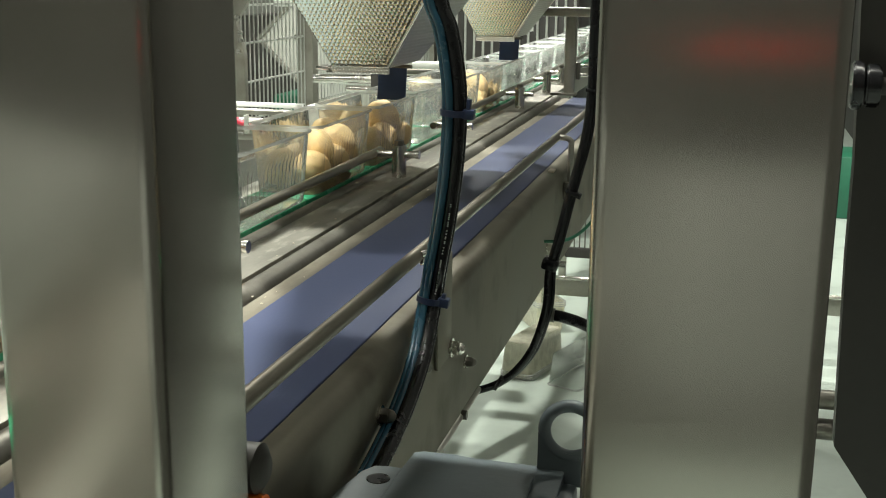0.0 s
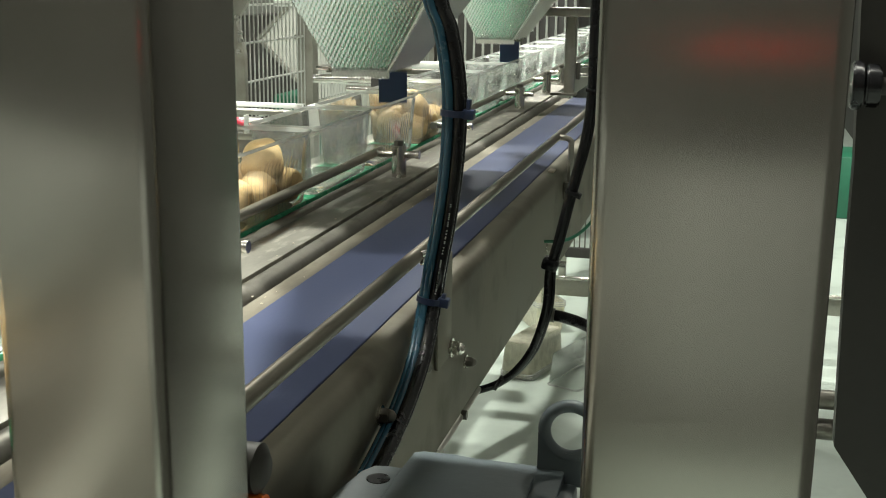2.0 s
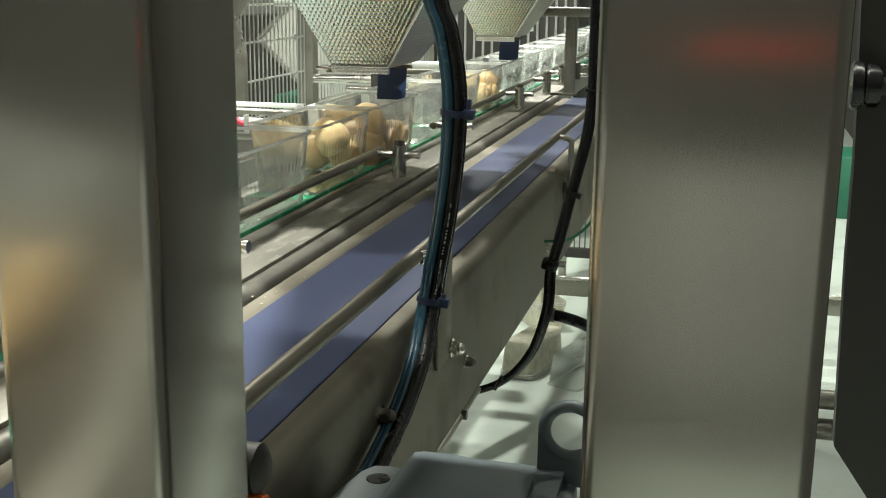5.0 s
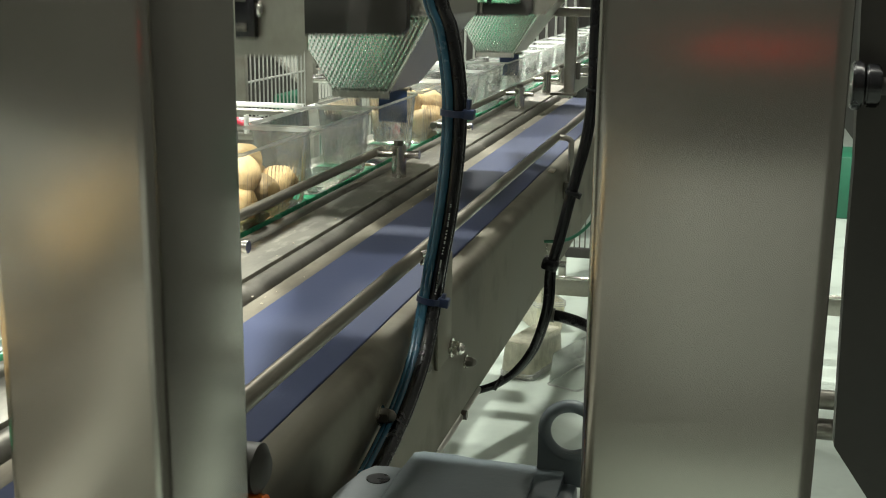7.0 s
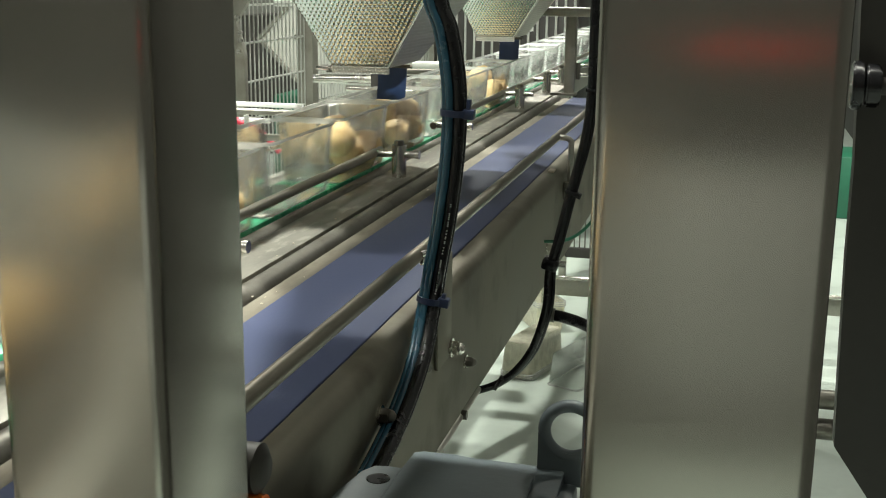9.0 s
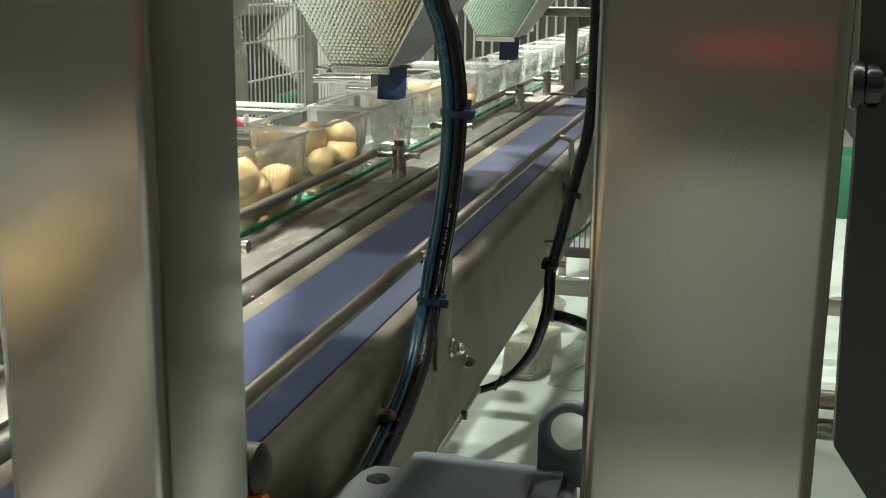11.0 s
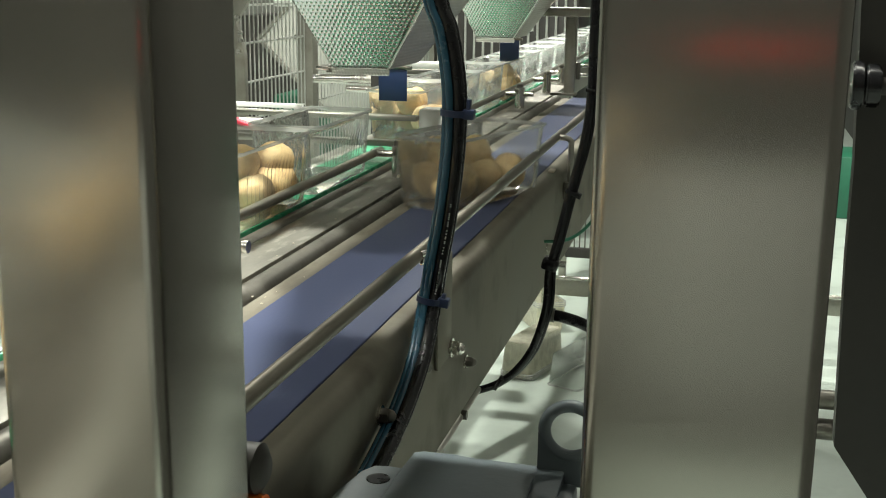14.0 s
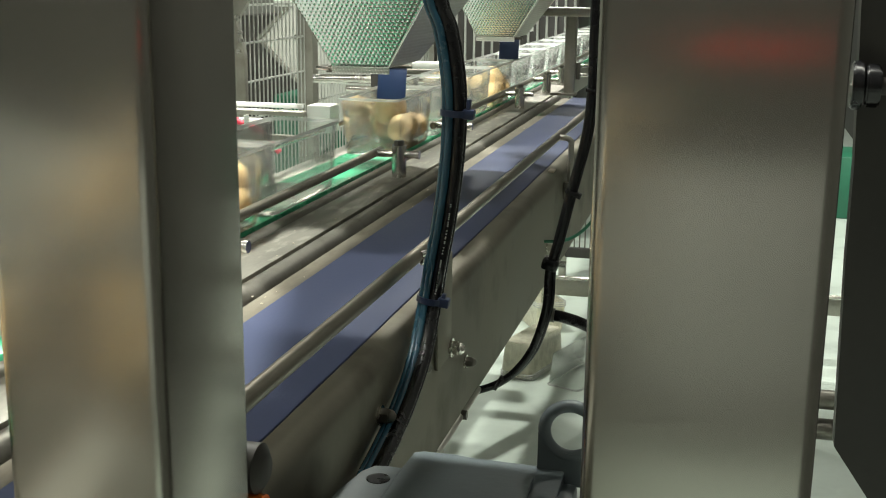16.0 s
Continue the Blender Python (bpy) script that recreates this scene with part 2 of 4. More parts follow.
for x, y, z, power, radius in LAMPS:
    t = thing("high_bay_lamp", "unseen round grey high-bay lamp hanging from the ceiling", "lamp", pose(x, y, z), "high-bay lamps")
    bm = B()
    rod(bm, (0, 0, 0.03), (0, 0, 0.12), radius + 0.03, 28, radius * 0.5)
    rod(bm, (0, 0, 0.12), (0, 0, 0.26), radius * 0.5, 24)
    part("housing", bm, grey_paint, t)
    part("hanger", rod(B(), (0, 0, 0.26), (0, 0, TOP - z), 0.012, 8), worn_steel, t)
    part("lens", rod(B(), (0, 0, 0.012), (0, 0, 0.028), radius, 28), lamp_glow, t, "glowing round lens")

# ---- the columns beside the camera ----


def column(x0, x1, y0, y1, label):
    t = thing("steel_column", label, "column", group="guard columns")
    part("tube", box(B(), (x0, y0, 0.012), (x1, y1, 2.3), bevel=0.0055, seg=4), column_steel, t)
    part("foot_plate", box(B(), (x0 - 0.03, y0 - 0.02, 0.0), (x1 + 0.03, y1 + 0.02, 0.012), bevel=0.002), plate_steel, t)
    part("top_cap", box(B(), (x0 - 0.001, y0 - 0.001, 2.3), (x1 + 0.001, y1 + 0.001, 2.304)), plate_steel, t)
    return t


left = column(-0.2645, -0.1958, 0.359, 0.436, "brushed stainless steel box column with rounded edges")
right = column(-0.0466, 0.0374, 0.400, 0.460, "wide brushed stainless steel box column, faintly smudged")
bm = B()
rod(bm, (-0.215, 0.447, 0.983), (-0.1965, 0.447, 0.983), 0.0118, 20)
rod(bm, (-0.1965, 0.447, 0.983), (-0.1935, 0.447, 0.983), 0.0118, 20, 0.007)
part("side_knob", bm, dark_steel, left, "dark round bolt cover")
part("orange_cap", rod(B(), (-0.207, 0.443, 0.9640), (-0.1935, 0.443, 0.9640), 0.008, 16), orange_plastic, left, "orange plastic cap")

# dark control panel beyond the wide column
t = thing("control_panel", "dark sheet-steel panel with a chamfered lower corner and round knobs", "panel")
bm = prism(B(), [(0.0665, 1.42), (0.0674, 1.191), (0.0717, 1.098), (0.0721, 1.04), (0.0754, 0.921), (0.0985, 0.888), (0.36, 0.888), (0.36, 1.42)], 0.70, 0.715)
part("sheet", bm, dark_steel, t)
part("stand", box(B(), (0.28, 0.716, 0.0), (0.33, 0.76, 1.4), bevel=0.004), dark_steel, t)
for x, half, r in ((0.0672, 0.0030, 0.0138), (0.0756, 0.0040, 0.0122)):
    bm = rod(B(), (x - half, 0.684, 1.1445), (x + half, 0.684, 1.1445), r, 28)
    bmesh.ops.bevel(bm, geom=[e for e in bm.edges if len(e.link_faces) == 2 and e.calc_face_angle() > 1.0], offset=0.0012, segments=2, affect="EDGES")
    part("knob", bm, black_hose, t, "black plastic knob")
part("knob_stem", rod(B(), (0.0796, 0.684, 1.1445), (0.098, 0.684, 1.1445), 0.005, 12), dark_steel, t)
part("knob_bracket", box(B(), (0.090, 0.680, 1.135), (0.096, 0.702, 1.154), bevel=0.001), dark_steel, t)

# ---- outfeed conveyor with the blue belt ----
BY0, BY1 = -0.34, 3.06
conv = thing("outfeed_conveyor", "stainless conveyor with a plain blue belt and a folded side frame", "conveyor")
part("belt", box(B(), (-0.4155, 0.50, 0.8875), (-0.2925, BY1, 0.8970), bevel=0.003), blue_belt, conv, "plain blue belt")
# unseen and added pale, so the narrow column mirrors a brighter patch
part("bounce_plate", box(B(), (-0.4155, BY0, 0.8875), (-0.2925, 0.495, 0.8970), bevel=0.002), cream_plastic, conv, "unseen pale plate added to brighten the narrow column's reflection")


def fold(x_flat, x_side, top, bottom, r, t):
    """The outline of a folded sheet: a flat top, a round bend and a vertical side."""
    outer = [(x_flat, top)] + [(x_side - r + r * math.sin(a), top - r + r * math.cos(a)) for a in [k * math.pi / 16 for k in range(9)]] + [(x_side, bottom)]
    inner = [(x_side - t, bottom)] + [(x_side - r + (r - t) * math.sin(a), top - r + (r - t) * math.cos(a)) for a in [k * math.pi / 16 for k in range(8, -1, -1)]] + [(x_flat, top - t)]
    return outer + inner


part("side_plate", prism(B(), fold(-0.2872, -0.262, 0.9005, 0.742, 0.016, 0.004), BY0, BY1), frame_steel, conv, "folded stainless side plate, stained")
part("inner_strip", box(B(), (-0.4405, BY0, 0.886), (-0.4165, BY1, 0.8935), bevel=0.0015), stained_strip, conv, "stained brown steel strip")
part("edge_roll", rod(B(), (-0.459, BY0, 0.8865), (-0.459, BY1, 0.8865), 0.0145, 24), worn_steel, conv, "rounded dark steel edge")
part("deck", box(B(), (-0.531, BY0, 0.890), (-0.4745, 3.47, 0.8985), bevel=0.001), deck_steel, conv, "scratched flat steel deck, streaked")
part("deck_roll", rod(B(), (-0.5455, BY0, 0.8870), (-0.5455, 3.47, 0.8870), 0.0143, 24), worn_steel, conv, "rounded dark steel edge")
part("hem_rod", rod(B(), (-0.263, 1.03, 0.7395), (-0.263, 1.22, 0.7395), 0.0042, 14), brushed_steel, conv)
bm = B()
rod(bm, (-0.268, 1.135, 0.7405), (-0.256, 1.135, 0.7405), 0.0055, 6)
part("hem_bolt", bm, worn_steel, conv)
for y, xs in ((-0.22, (-0.300, -0.48)), (0.66, (-0.300, -0.48)), (2.95, (-0.300,))):
    for x in xs:
        part("leg", box(B(), (x - 0.02, y - 0.02, 0.0), (x + 0.02, y + 0.02, 0.872), bevel=0.004), plate_steel, conv)

# guide rod over the near belt edge, with its brackets
rail = thing("guide_rod", "long round stainless guide rod beside the blue belt on bent brackets", "guide rail")
part("rod", rod(B(), (-0.277, BY0, 0.948), (-0.277, 2.9, 0.948), 0.0068, 20), guide_steel, rail)
t = part("bracket_tab", box(B(), (-0.2615, 1.012, 0.832), (-0.2575, 1.066, 0.940), bevel=0.0012), frame_steel, rail)
for z0, z1 in ((0.950, 0.953), (0.943, 0.938)):
    part("bracket_pin", rod(B(), (-0.2715, 1.000, z0), (-0.2585, 1.012, z1), 0.0032, 12), bright_steel, rail, "bright steel pin")
for y in (1.87, 2.72, 0.05):
    bm = pipe(B(), [(-0.277, y, 0.948), (-0.262, y, 0.9475), (-0.2535, y, 0.943), (-0.2525, y, 0.93), (-0.2525, y, 0.865)], 0.005, 10, 6)
    bent = part("bent_bracket", bm, brushed_steel, rail)
    part("bracket_pad", box(B(), (-0.2615, y - 0.012, 0.845), (-0.249, y + 0.012, 0.875), bevel=0.002), plate_steel, bent)


def acorn_nut(y, z, r=0.0068, mat=None):
    t = thing("dome_nut", "shiny domed steel nut on the conveyor side plate", "nut", pose(-0.262, y, z), "side plate nuts")
    part("washer", rod(B(), (0, 0, 0), (0.0018, 0, 0), r * 1.45, 20), bright_steel, t)
    bm = B()
    rod(bm, (0.0018, 0, 0), (0.008, 0, 0), r * 1.1, 6)
    hexagon = part("hex", bm, mat or bright_steel, t)
    bm = B()
    bmesh.ops.create_uvsphere(bm, u_segments=16, v_segments=10, radius=r * 0.92, matrix=Matrix.Translation((0.0085, 0, 0)))
    part("dome", bm, mat or bright_steel, hexagon)
    return t


acorn_nut(1.063, 0.840).location.x = -0.2573
for y, z, r in ((1.148, 0.797, 0.0052), (0.956, 0.855, 0.0052), (0.838, 0.853, 0.006), (2.302, 0.857, 0.008), (1.70, 0.800, 0.005)):
    acorn_nut(y, z, r, worn_steel if y < 1.2 else bright_steel)

# ---- filling line with the green belt ----
line = thing("filling_conveyor", "filling conveyor with a glossy green belt between steel rails", "conveyor")
# added out of view in steel: keeps green out of the column's reflection
part("grey_slide", box(B(), (-0.655, -1.8, 0.888), (-0.562, 0.195, 0.9005), bevel=0.003), plate_steel, line, "unseen steel slide added so the column mirrors grey")
part("belt", box(B(), (-0.655, 0.2, 0.888), (-0.562, 7.75, 0.9005), bevel=0.003), green_belt, line, "glossy green belt")
part("slide_strip", box(B(), (-0.692, -1.8, 0.888), (-0.6555, 7.75, 0.8995), bevel=0.002), plate_steel, line)
part("bed", box(B(), (-0.700, -1.8, 0.80), (-0.556, 7.75, 0.886), bevel=0.003), plate_steel, line)
part("far_rail", rod(B(), (-0.684, -1.8, 0.945), (-0.684, 7.75, 0.945), 0.006, 16), bright_steel, line)
part("near_rail", rod(B(), (-0.5385, -1.8, 0.934), (-0.5385, 1.73, 0.934), 0.0064, 18), rail_steel, line, "round steel guide rail")
part("near_rail", rod(B(), (-0.5385, 2.06, 0.934), (-0.5385, 5.2, 0.934), 0.0064, 18), rail_steel, line, "round steel guide rail")
for y in (-1.5, 0.6, 2.4, 7.5):
    part("leg", box(B(), (-0.65, y - 0.025, 0.0), (-0.60, y + 0.025, 0.80), bevel=0.004), plate_steel, line)
# unseen stretchers between the legs, added low under the line for floor shadows
part("leg", box(B(), (-0.80, 3.28, 0.0), (-0.76, 3.32, 0.80), bevel=0.004), plate_steel, line)
part("shade_stretcher", box(B(), (-0.80, 2.375, 0.48), (-0.761, 3.279, 0.52), bevel=0.004), plate_steel, line)
part("shade_stretcher", box(B(), (-0.759, 3.00, 0.48), (-0.53, 3.055, 0.52), bevel=0.004), plate_steel, line)
part("shade_brace", prism(B(), [(-0.56, 2.999), (-0.62, 2.999), (-0.755, 2.66), (-0.755, 2.56)], 0.49, 0.51, "z"), plate_steel, line)
for y in (0.9, 1.55, 2.3, 3.1, 3.9, 4.7):
    bm = pipe(B(), [(-0.684, y, 0.945), (-0.71, y, 0.942), (-0.715, y, 0.92), (-0.715, y, 0.84)], 0.005, 8, 5)
    arm = part("rail_arm", bm, worn_steel, line)
    part("arm_pad", box(B(), (-0.722, y - 0.015, 0.82), (-0.7005, y + 0.015, 0.85), bevel=0.002), plate_steel, arm)


def rail_clamp(y, x=-0.480):
    """A round post on the deck with a cross pin that holds the guide rail."""
    t = thing("rail_clamp", "bright steel clamp post with a cross pin on the deck", "clamp", pose(x, y, 0.8985), "rail clamps")
    bm = B()
    rod(bm, (0, 0, 0), (0, 0, 0.050), 0.0115, 24)
    post = part("post", bm, bright_steel, t)
    part("cap", rod(B(), (0, 0, 0.050), (0, 0, 0.057), 0.0078, 6), worn_steel, post)
    pin = part("cross_pin", rod(B(), (-0.046, 0, 0.0355), (0.028, 0, 0.0355), 0.0058, 18), bright_steel, t)
    part("pin_end", rod(B(), (0.028, 0, 0.0355), (0.033, 0, 0.0355), 0.0068, 18), bright_steel, pin)
    return t


for y in (1.045, 1.699, 2.07, 2.735, 3.14, 3.413):
    rail_clamp(y, -0.4985)

# ---- gear motor below the conveyor edge ----
t = thing("gear_motor", "grey painted cast gear motor with a lifting eye", "motor")
bm = box(B(), (-0.240, 0.56, 0.70), (-0.100, 0.740, 0.8545), bevel=0.006, seg=3)
part("housing", bm, grey_paint, t, "grey painted cast housing")
bm = prism(B(), [(-0.2440, 0.58), (-0.2390, 0.672), (-0.2330, 0.705), (-0.2270, 0.7155), (-0.2170, 0.7170), (-0.2080, 0.7165), (-0.2080, 0.58)], 0.8545, 0.8655, "z")
flange = part("flange", bm, grey_paint, t)
# a flat black disc stands for the shade inside the bolt hole
part("hole_disc", rod(B(), (-0.2185, 0.695, 0.8650), (-0.2185, 0.695, 0.8661), 0.0082, 24), black_hose, flange, "black disc for the dark bolt hole")
bm = prism(B(), [(-0.2065, 0.7455), (-0.2000, 0.7490), (-0.176, 0.7490), (-0.160, 0.7460), (-0.1497, 0.7465), (-0.1010, 0.7445), (-0.0965, 0.7400), (-0.094, 0.56), (-0.2077, 0.56), (-0.2077, 0.7190)], 0.8545, 0.8655, "z")
cover = part("cover", bm, grey_paint, t)
bm = prism(B(), [(-0.1915, 0.7265), (-0.1150, 0.7245), (-0.112, 0.56), (-0.2000, 0.56)], 0.8657, 0.8680, "z")
part("raised_panel", bm, grey_paint, cover)
bm = B()
ring = [[bm.verts.new((-0.0935 + (0.0186 + 0.0046 * math.cos(b)) * math.sin(a), 0.745 + 0.0042 * math.sin(b), 0.8945 + (0.0186 + 0.0046 * math.cos(b)) * math.cos(a)))
         for b in [2 * math.pi * k / 12 for k in range(12)]] for a in [2 * math.pi * k / 40 for k in range(40)]]
for i in range(40):
    for k in range(12):
        bm.faces.new((ring[i][k], ring[(i + 1) % 40][k], ring[(i + 1) % 40][(k + 1) % 12], ring[i][(k + 1) % 12]))
part("lifting_eye", bm, grey_paint, t, "grey lifting eye ring")
bm = prism(B(), [(-0.1160, 0.8545), (-0.0720, 0.8545), (-0.0720, 0.893), (-0.0765, 0.888), (-0.0840, 0.8805), (-0.0935, 0.8785), (-0.1030, 0.8805), (-0.1105, 0.888), (-0.1160, 0.893)], 0.7415, 0.7485)
part("eye_base", bm, grey_paint, t)
part("side_lug", box(B(), (-0.098, 0.70, 0.828), (-0.086, 0.735, 0.8605), bevel=0.003), grey_paint, t)
part("mount", box(B(), (-0.20, 0.60, 0.0), (-0.15, 0.66, 0.702), bevel=0.004), plate_steel, t)
part("mount_arm", box(B(), (-0.262, 0.62, 0.775), (-0.245, 0.70, 0.835), bevel=0.002), plate_steel, t)

# ---- cables in front of the conveyor ----
C1 = [(-0.252, 0.95, 1.42), (-0.252, 0.95, 1.30), (-0.248, 0.95, 1.193), (-0.238, 0.95, 1.16), (-0.231, 0.95, 1.123), (-0.229, 0.95, 1.089), (-0.231, 0.95, 1.045),
      (-0.237, 0.95, 0.995), (-0.244, 0.95, 0.954), (-0.249, 0.95, 0.922), (-0.2495, 0.917, 0.8795), (-0.2495, 0.864, 0.852), (-0.2495, 0.813, 0.837), (-0.250, 0.769, 0.826), (-0.251, 0.70, 0.80)]


def shifted(points, dx, dy, dz=0.0):
    return [(x + dx, y + dy, z + dz) for x, y, z in points]


t = thing("cable_bundle", "bundle of black and teal hoses strapped with cable ties", "cable")
part("black_hose", pipe(B(), shifted(C1, 0.003, 0.0), 0.0058, 14, 6), black_hose, t, "thick black hose with worn print")
part("teal_hose", pipe(B(), shifted(C1, -0.0040, -0.0045), 0.0034, 10, 6), teal_hose, t, "thin teal air hose")
part("teal_hose", pipe(B(), shifted(C1, -0.0083, -0.0010), 0.0031, 10, 6), teal_hose, t, "thin teal air hose")
part("black_lead", pipe(B(), shifted(C1, 0.0062, 0.006), 0.0032, 10, 6), black_hose, t)
for i, (k, tilt) in enumerate(((5, 4), (9, 8))):
    x, y, z = C1[k]
    m = pose(x - 0.0005, y, z, 0, tilt, 0)
    bm = B()
    for a in range(24):
        a0, a1 = 2 * math.pi * a / 24, 2 * math.pi * (a + 1) / 24
        q = [m @ Vector((0.0125 * math.cos(c) * s, 0.0105 * math.sin(c) * s, h)) for c, s, h in
             ((a0, 1, -0.0028), (a1, 1, -0.0028), (a1, 1, 0.0028), (a0, 1, 0.0028), (a0, 0.9, -0.0028), (a1, 0.9, -0.0028), (a1, 0.9, 0.0028), (a0, 0.9, 0.0028))]
        v = [bm.verts.new(p) for p in q]
        for f in ((0, 1, 2, 3), (4, 7, 6, 5), (0, 4, 5, 1), (3, 2, 6, 7)):
            bm.faces.new([v[j] for j in f])
    box(bm, (0.008, -0.006, -0.004), (0.018, 0.004, 0.0045), m, 0.0012)
    box(bm, (0.0105, -0.004, -0.002), (0.014, 0.002, 0.013 if k == 5 else 0.008), m, 0.0006)
    part("cable_tie", bm, tie_blue, t, "dark blue cable tie")

bm = B()
run = smooth_path(shifted(C1, 0.003, 0.0), 30)
rng = random.Random(5)
for i, p in enumerate(run):
    if 0.925 < p.z < 1.02 and rng.random() < 0.55:
        d = (run[i + 1] - run[i]).normalized()
        side = Vector((0.28, -0.95, 0.1)).normalized()
        box(bm, (-0.0006, -0.00015, -0.0005), (0.0006, 0.00015, 0.0005), Matrix.Translation(p + side * 0.0058) @ side.to_track_quat("-Y", "Z").to_matrix().to_4x4())
part("print_marks", bm, grey_plastic, t, "worn pale print marks")

C2 = [(-0.149, 1.25, 1.40), (-0.149, 1.25, 1.192), (-0.149, 1.25, 1.133), (-0.149, 1.25, 1.085), (-0.154, 1.25, 1.032), (-0.168, 1.25, 0.971), (-0.181, 1.25, 0.912), (-0.189, 1.25, 0.879),
      (-0.191, 1.25, 0.835), (-0.204, 1.25, 0.788), (-0.223, 1.25, 0.757), (-0.246, 1.25, 0.737), (-0.276, 1.25, 0.723), (-0.31, 1.25, 0.70), (-0.35, 1.25, 0.66)]
t = thing("cable", "looping black cable pair held by cable ties", "cable")
part("black_cable", pipe(B(), C2, 0.0046, 12, 6), black_hose, t)
part("thin_cable", pipe(B(), shifted(C2, 0.0055, 0.003, 0.0015), 0.0027, 10, 6), black_hose, t)
for k, tilt in ((3, 0), (5, 20), (11, -60)):
    x, y, z = C2[k]
    m = pose(x + 0.001, y, z, 0, tilt, 0)
    bm = box(B(), (-0.0065, -0.007, -0.0022), (0.0088, 0.007, 0.0022), m, 0.0008)
    box(bm, (0.006, -0.006, -0.0032), (0.0125, 0.0, 0.0032), m, 0.0008)
    part("cable_tie", bm, black_hose, t)
m = pose(-0.187, 1.25, 0.887, 0, 14, 0)
part("p_clip", box(B(), (-0.010, -0.009, -0.007), (0.009, 0.009, 0.007), m, 0.003), black_hose, t, "black cable clip")
part("clip_bolt", rod(B(), (-0.180, 1.25, 0.888), (-0.170, 1.25, 0.887), 0.0042, 6), bright_steel, t)

t = thing("corrugated_hose", "black corrugated conduit running from the conveyor side", "hose")
part("conduit", pipe(B(), [(-0.1863, 1.262, 0.8231), (-0.1706, 1.262, 0.8214), (-0.141, 1.262, 0.8118), (-0.1036, 1.262, 0.7883), (-0.0783, 1.262, 0.73), (-0.0696, 1.262, 0.5908), (-0.07, 1.262, 0.3), (-0.07, 1.262, 0.006)], 0.0068, 12, 24, 0.0003), black_hose, t)
part("end_fitting", rod(B(), (-0.1913, 1.262, 0.8236), (-0.1823, 1.262, 0.8231), 0.0085, 14), worn_steel, t)
t = solid("thin_cable", pipe(B(), [(-0.250, 1.6, 0.832), (-0.22, 1.6, 0.836), (-0.196, 1.6, 0.851), (-0.177, 1.6, 0.877), (-0.165, 1.6, 0.92), (-0.16, 1.6, 1.05), (-0.16, 1.6, 1.4)], 0.0024, 10, 8), green_paint, "thin dark green cable beside the conveyor", "cable")

# the camera's red tally light, mirrored in the wide column, on an added post
t = thing("tally_post", "unseen slim post, added, carrying a red bar for the camera's tally light", "indicator light")
part("post", rod(B(), (0.03, -0.056, 0.0), (0.03, -0.056, 1.165), 0.004, 10), dark_steel, t)
part("bar", box(B(), (-0.05, -0.052, 1.155), (0.15, -0.046, 1.1572), bevel=0.0006), red_bar, t, "glowing red bar")

# ---- filling hoppers of dimpled steel ----
PITCH = 0.27


def dimpled(bm, a, b, c, d, step=0.0076, height=0.0012, fine=6, thick=0.002):
    """A sheet with corners a, b (lower) and d, c (upper), raised in round dimples."""
    a, b, c, d = (Vector(p) for p in (a, b, c, d))
    wide, tall = max((b - a).length, (c - d).length), max((d - a).length, (c - b).length)
    nu, nv = int(wide / step * fine), int(tall / step * fine)
    n = (b - a).cross(d - a).normalized()
    grid = []
    for j in range(nv + 1):
        v = j / nv
        row = []
        l, r = a.lerp(d, v), b.lerp(c, v)
        for i in range(nu + 1):
            u = i / nu
            p = l.lerp(r, u)
            s = (p - a).dot((b - a).normalized()) / step
            h = v * tall / step
            f = abs(math.sin(math.pi * (s + 0.5 * (int(math.floor(h)) % 2))) * math.sin(math.pi * h))
            row.append(bm.verts.new(p - n * height * f))
        grid.append(row)
    for r0, r1 in zip(grid, grid[1:]):
        for i in range(nu):
            bm.faces.new((r0[i], r0[i + 1], r1[i + 1], r1[i]))
    return bm


def sheet(bm, a, b, c, d, t=0.002):
    """A flat sheet of thickness t behind the corners."""
    q = [Vector(p) for p in (a, b, c, d)]
    n = (q[1] - q[0]).cross(q[3] - q[0]).normalized() * -t
    v = [bm.verts.new(p) for p in q] + [bm.verts.new(p + n) for p in q]
    for f in ((0, 1, 2, 3), (7, 6, 5, 4), (0, 4, 5, 1), (1, 5, 6, 2), (2, 6, 7, 3), (3, 7, 4, 0)):
        bm.faces.new([v[i] for i in f])
    return bm


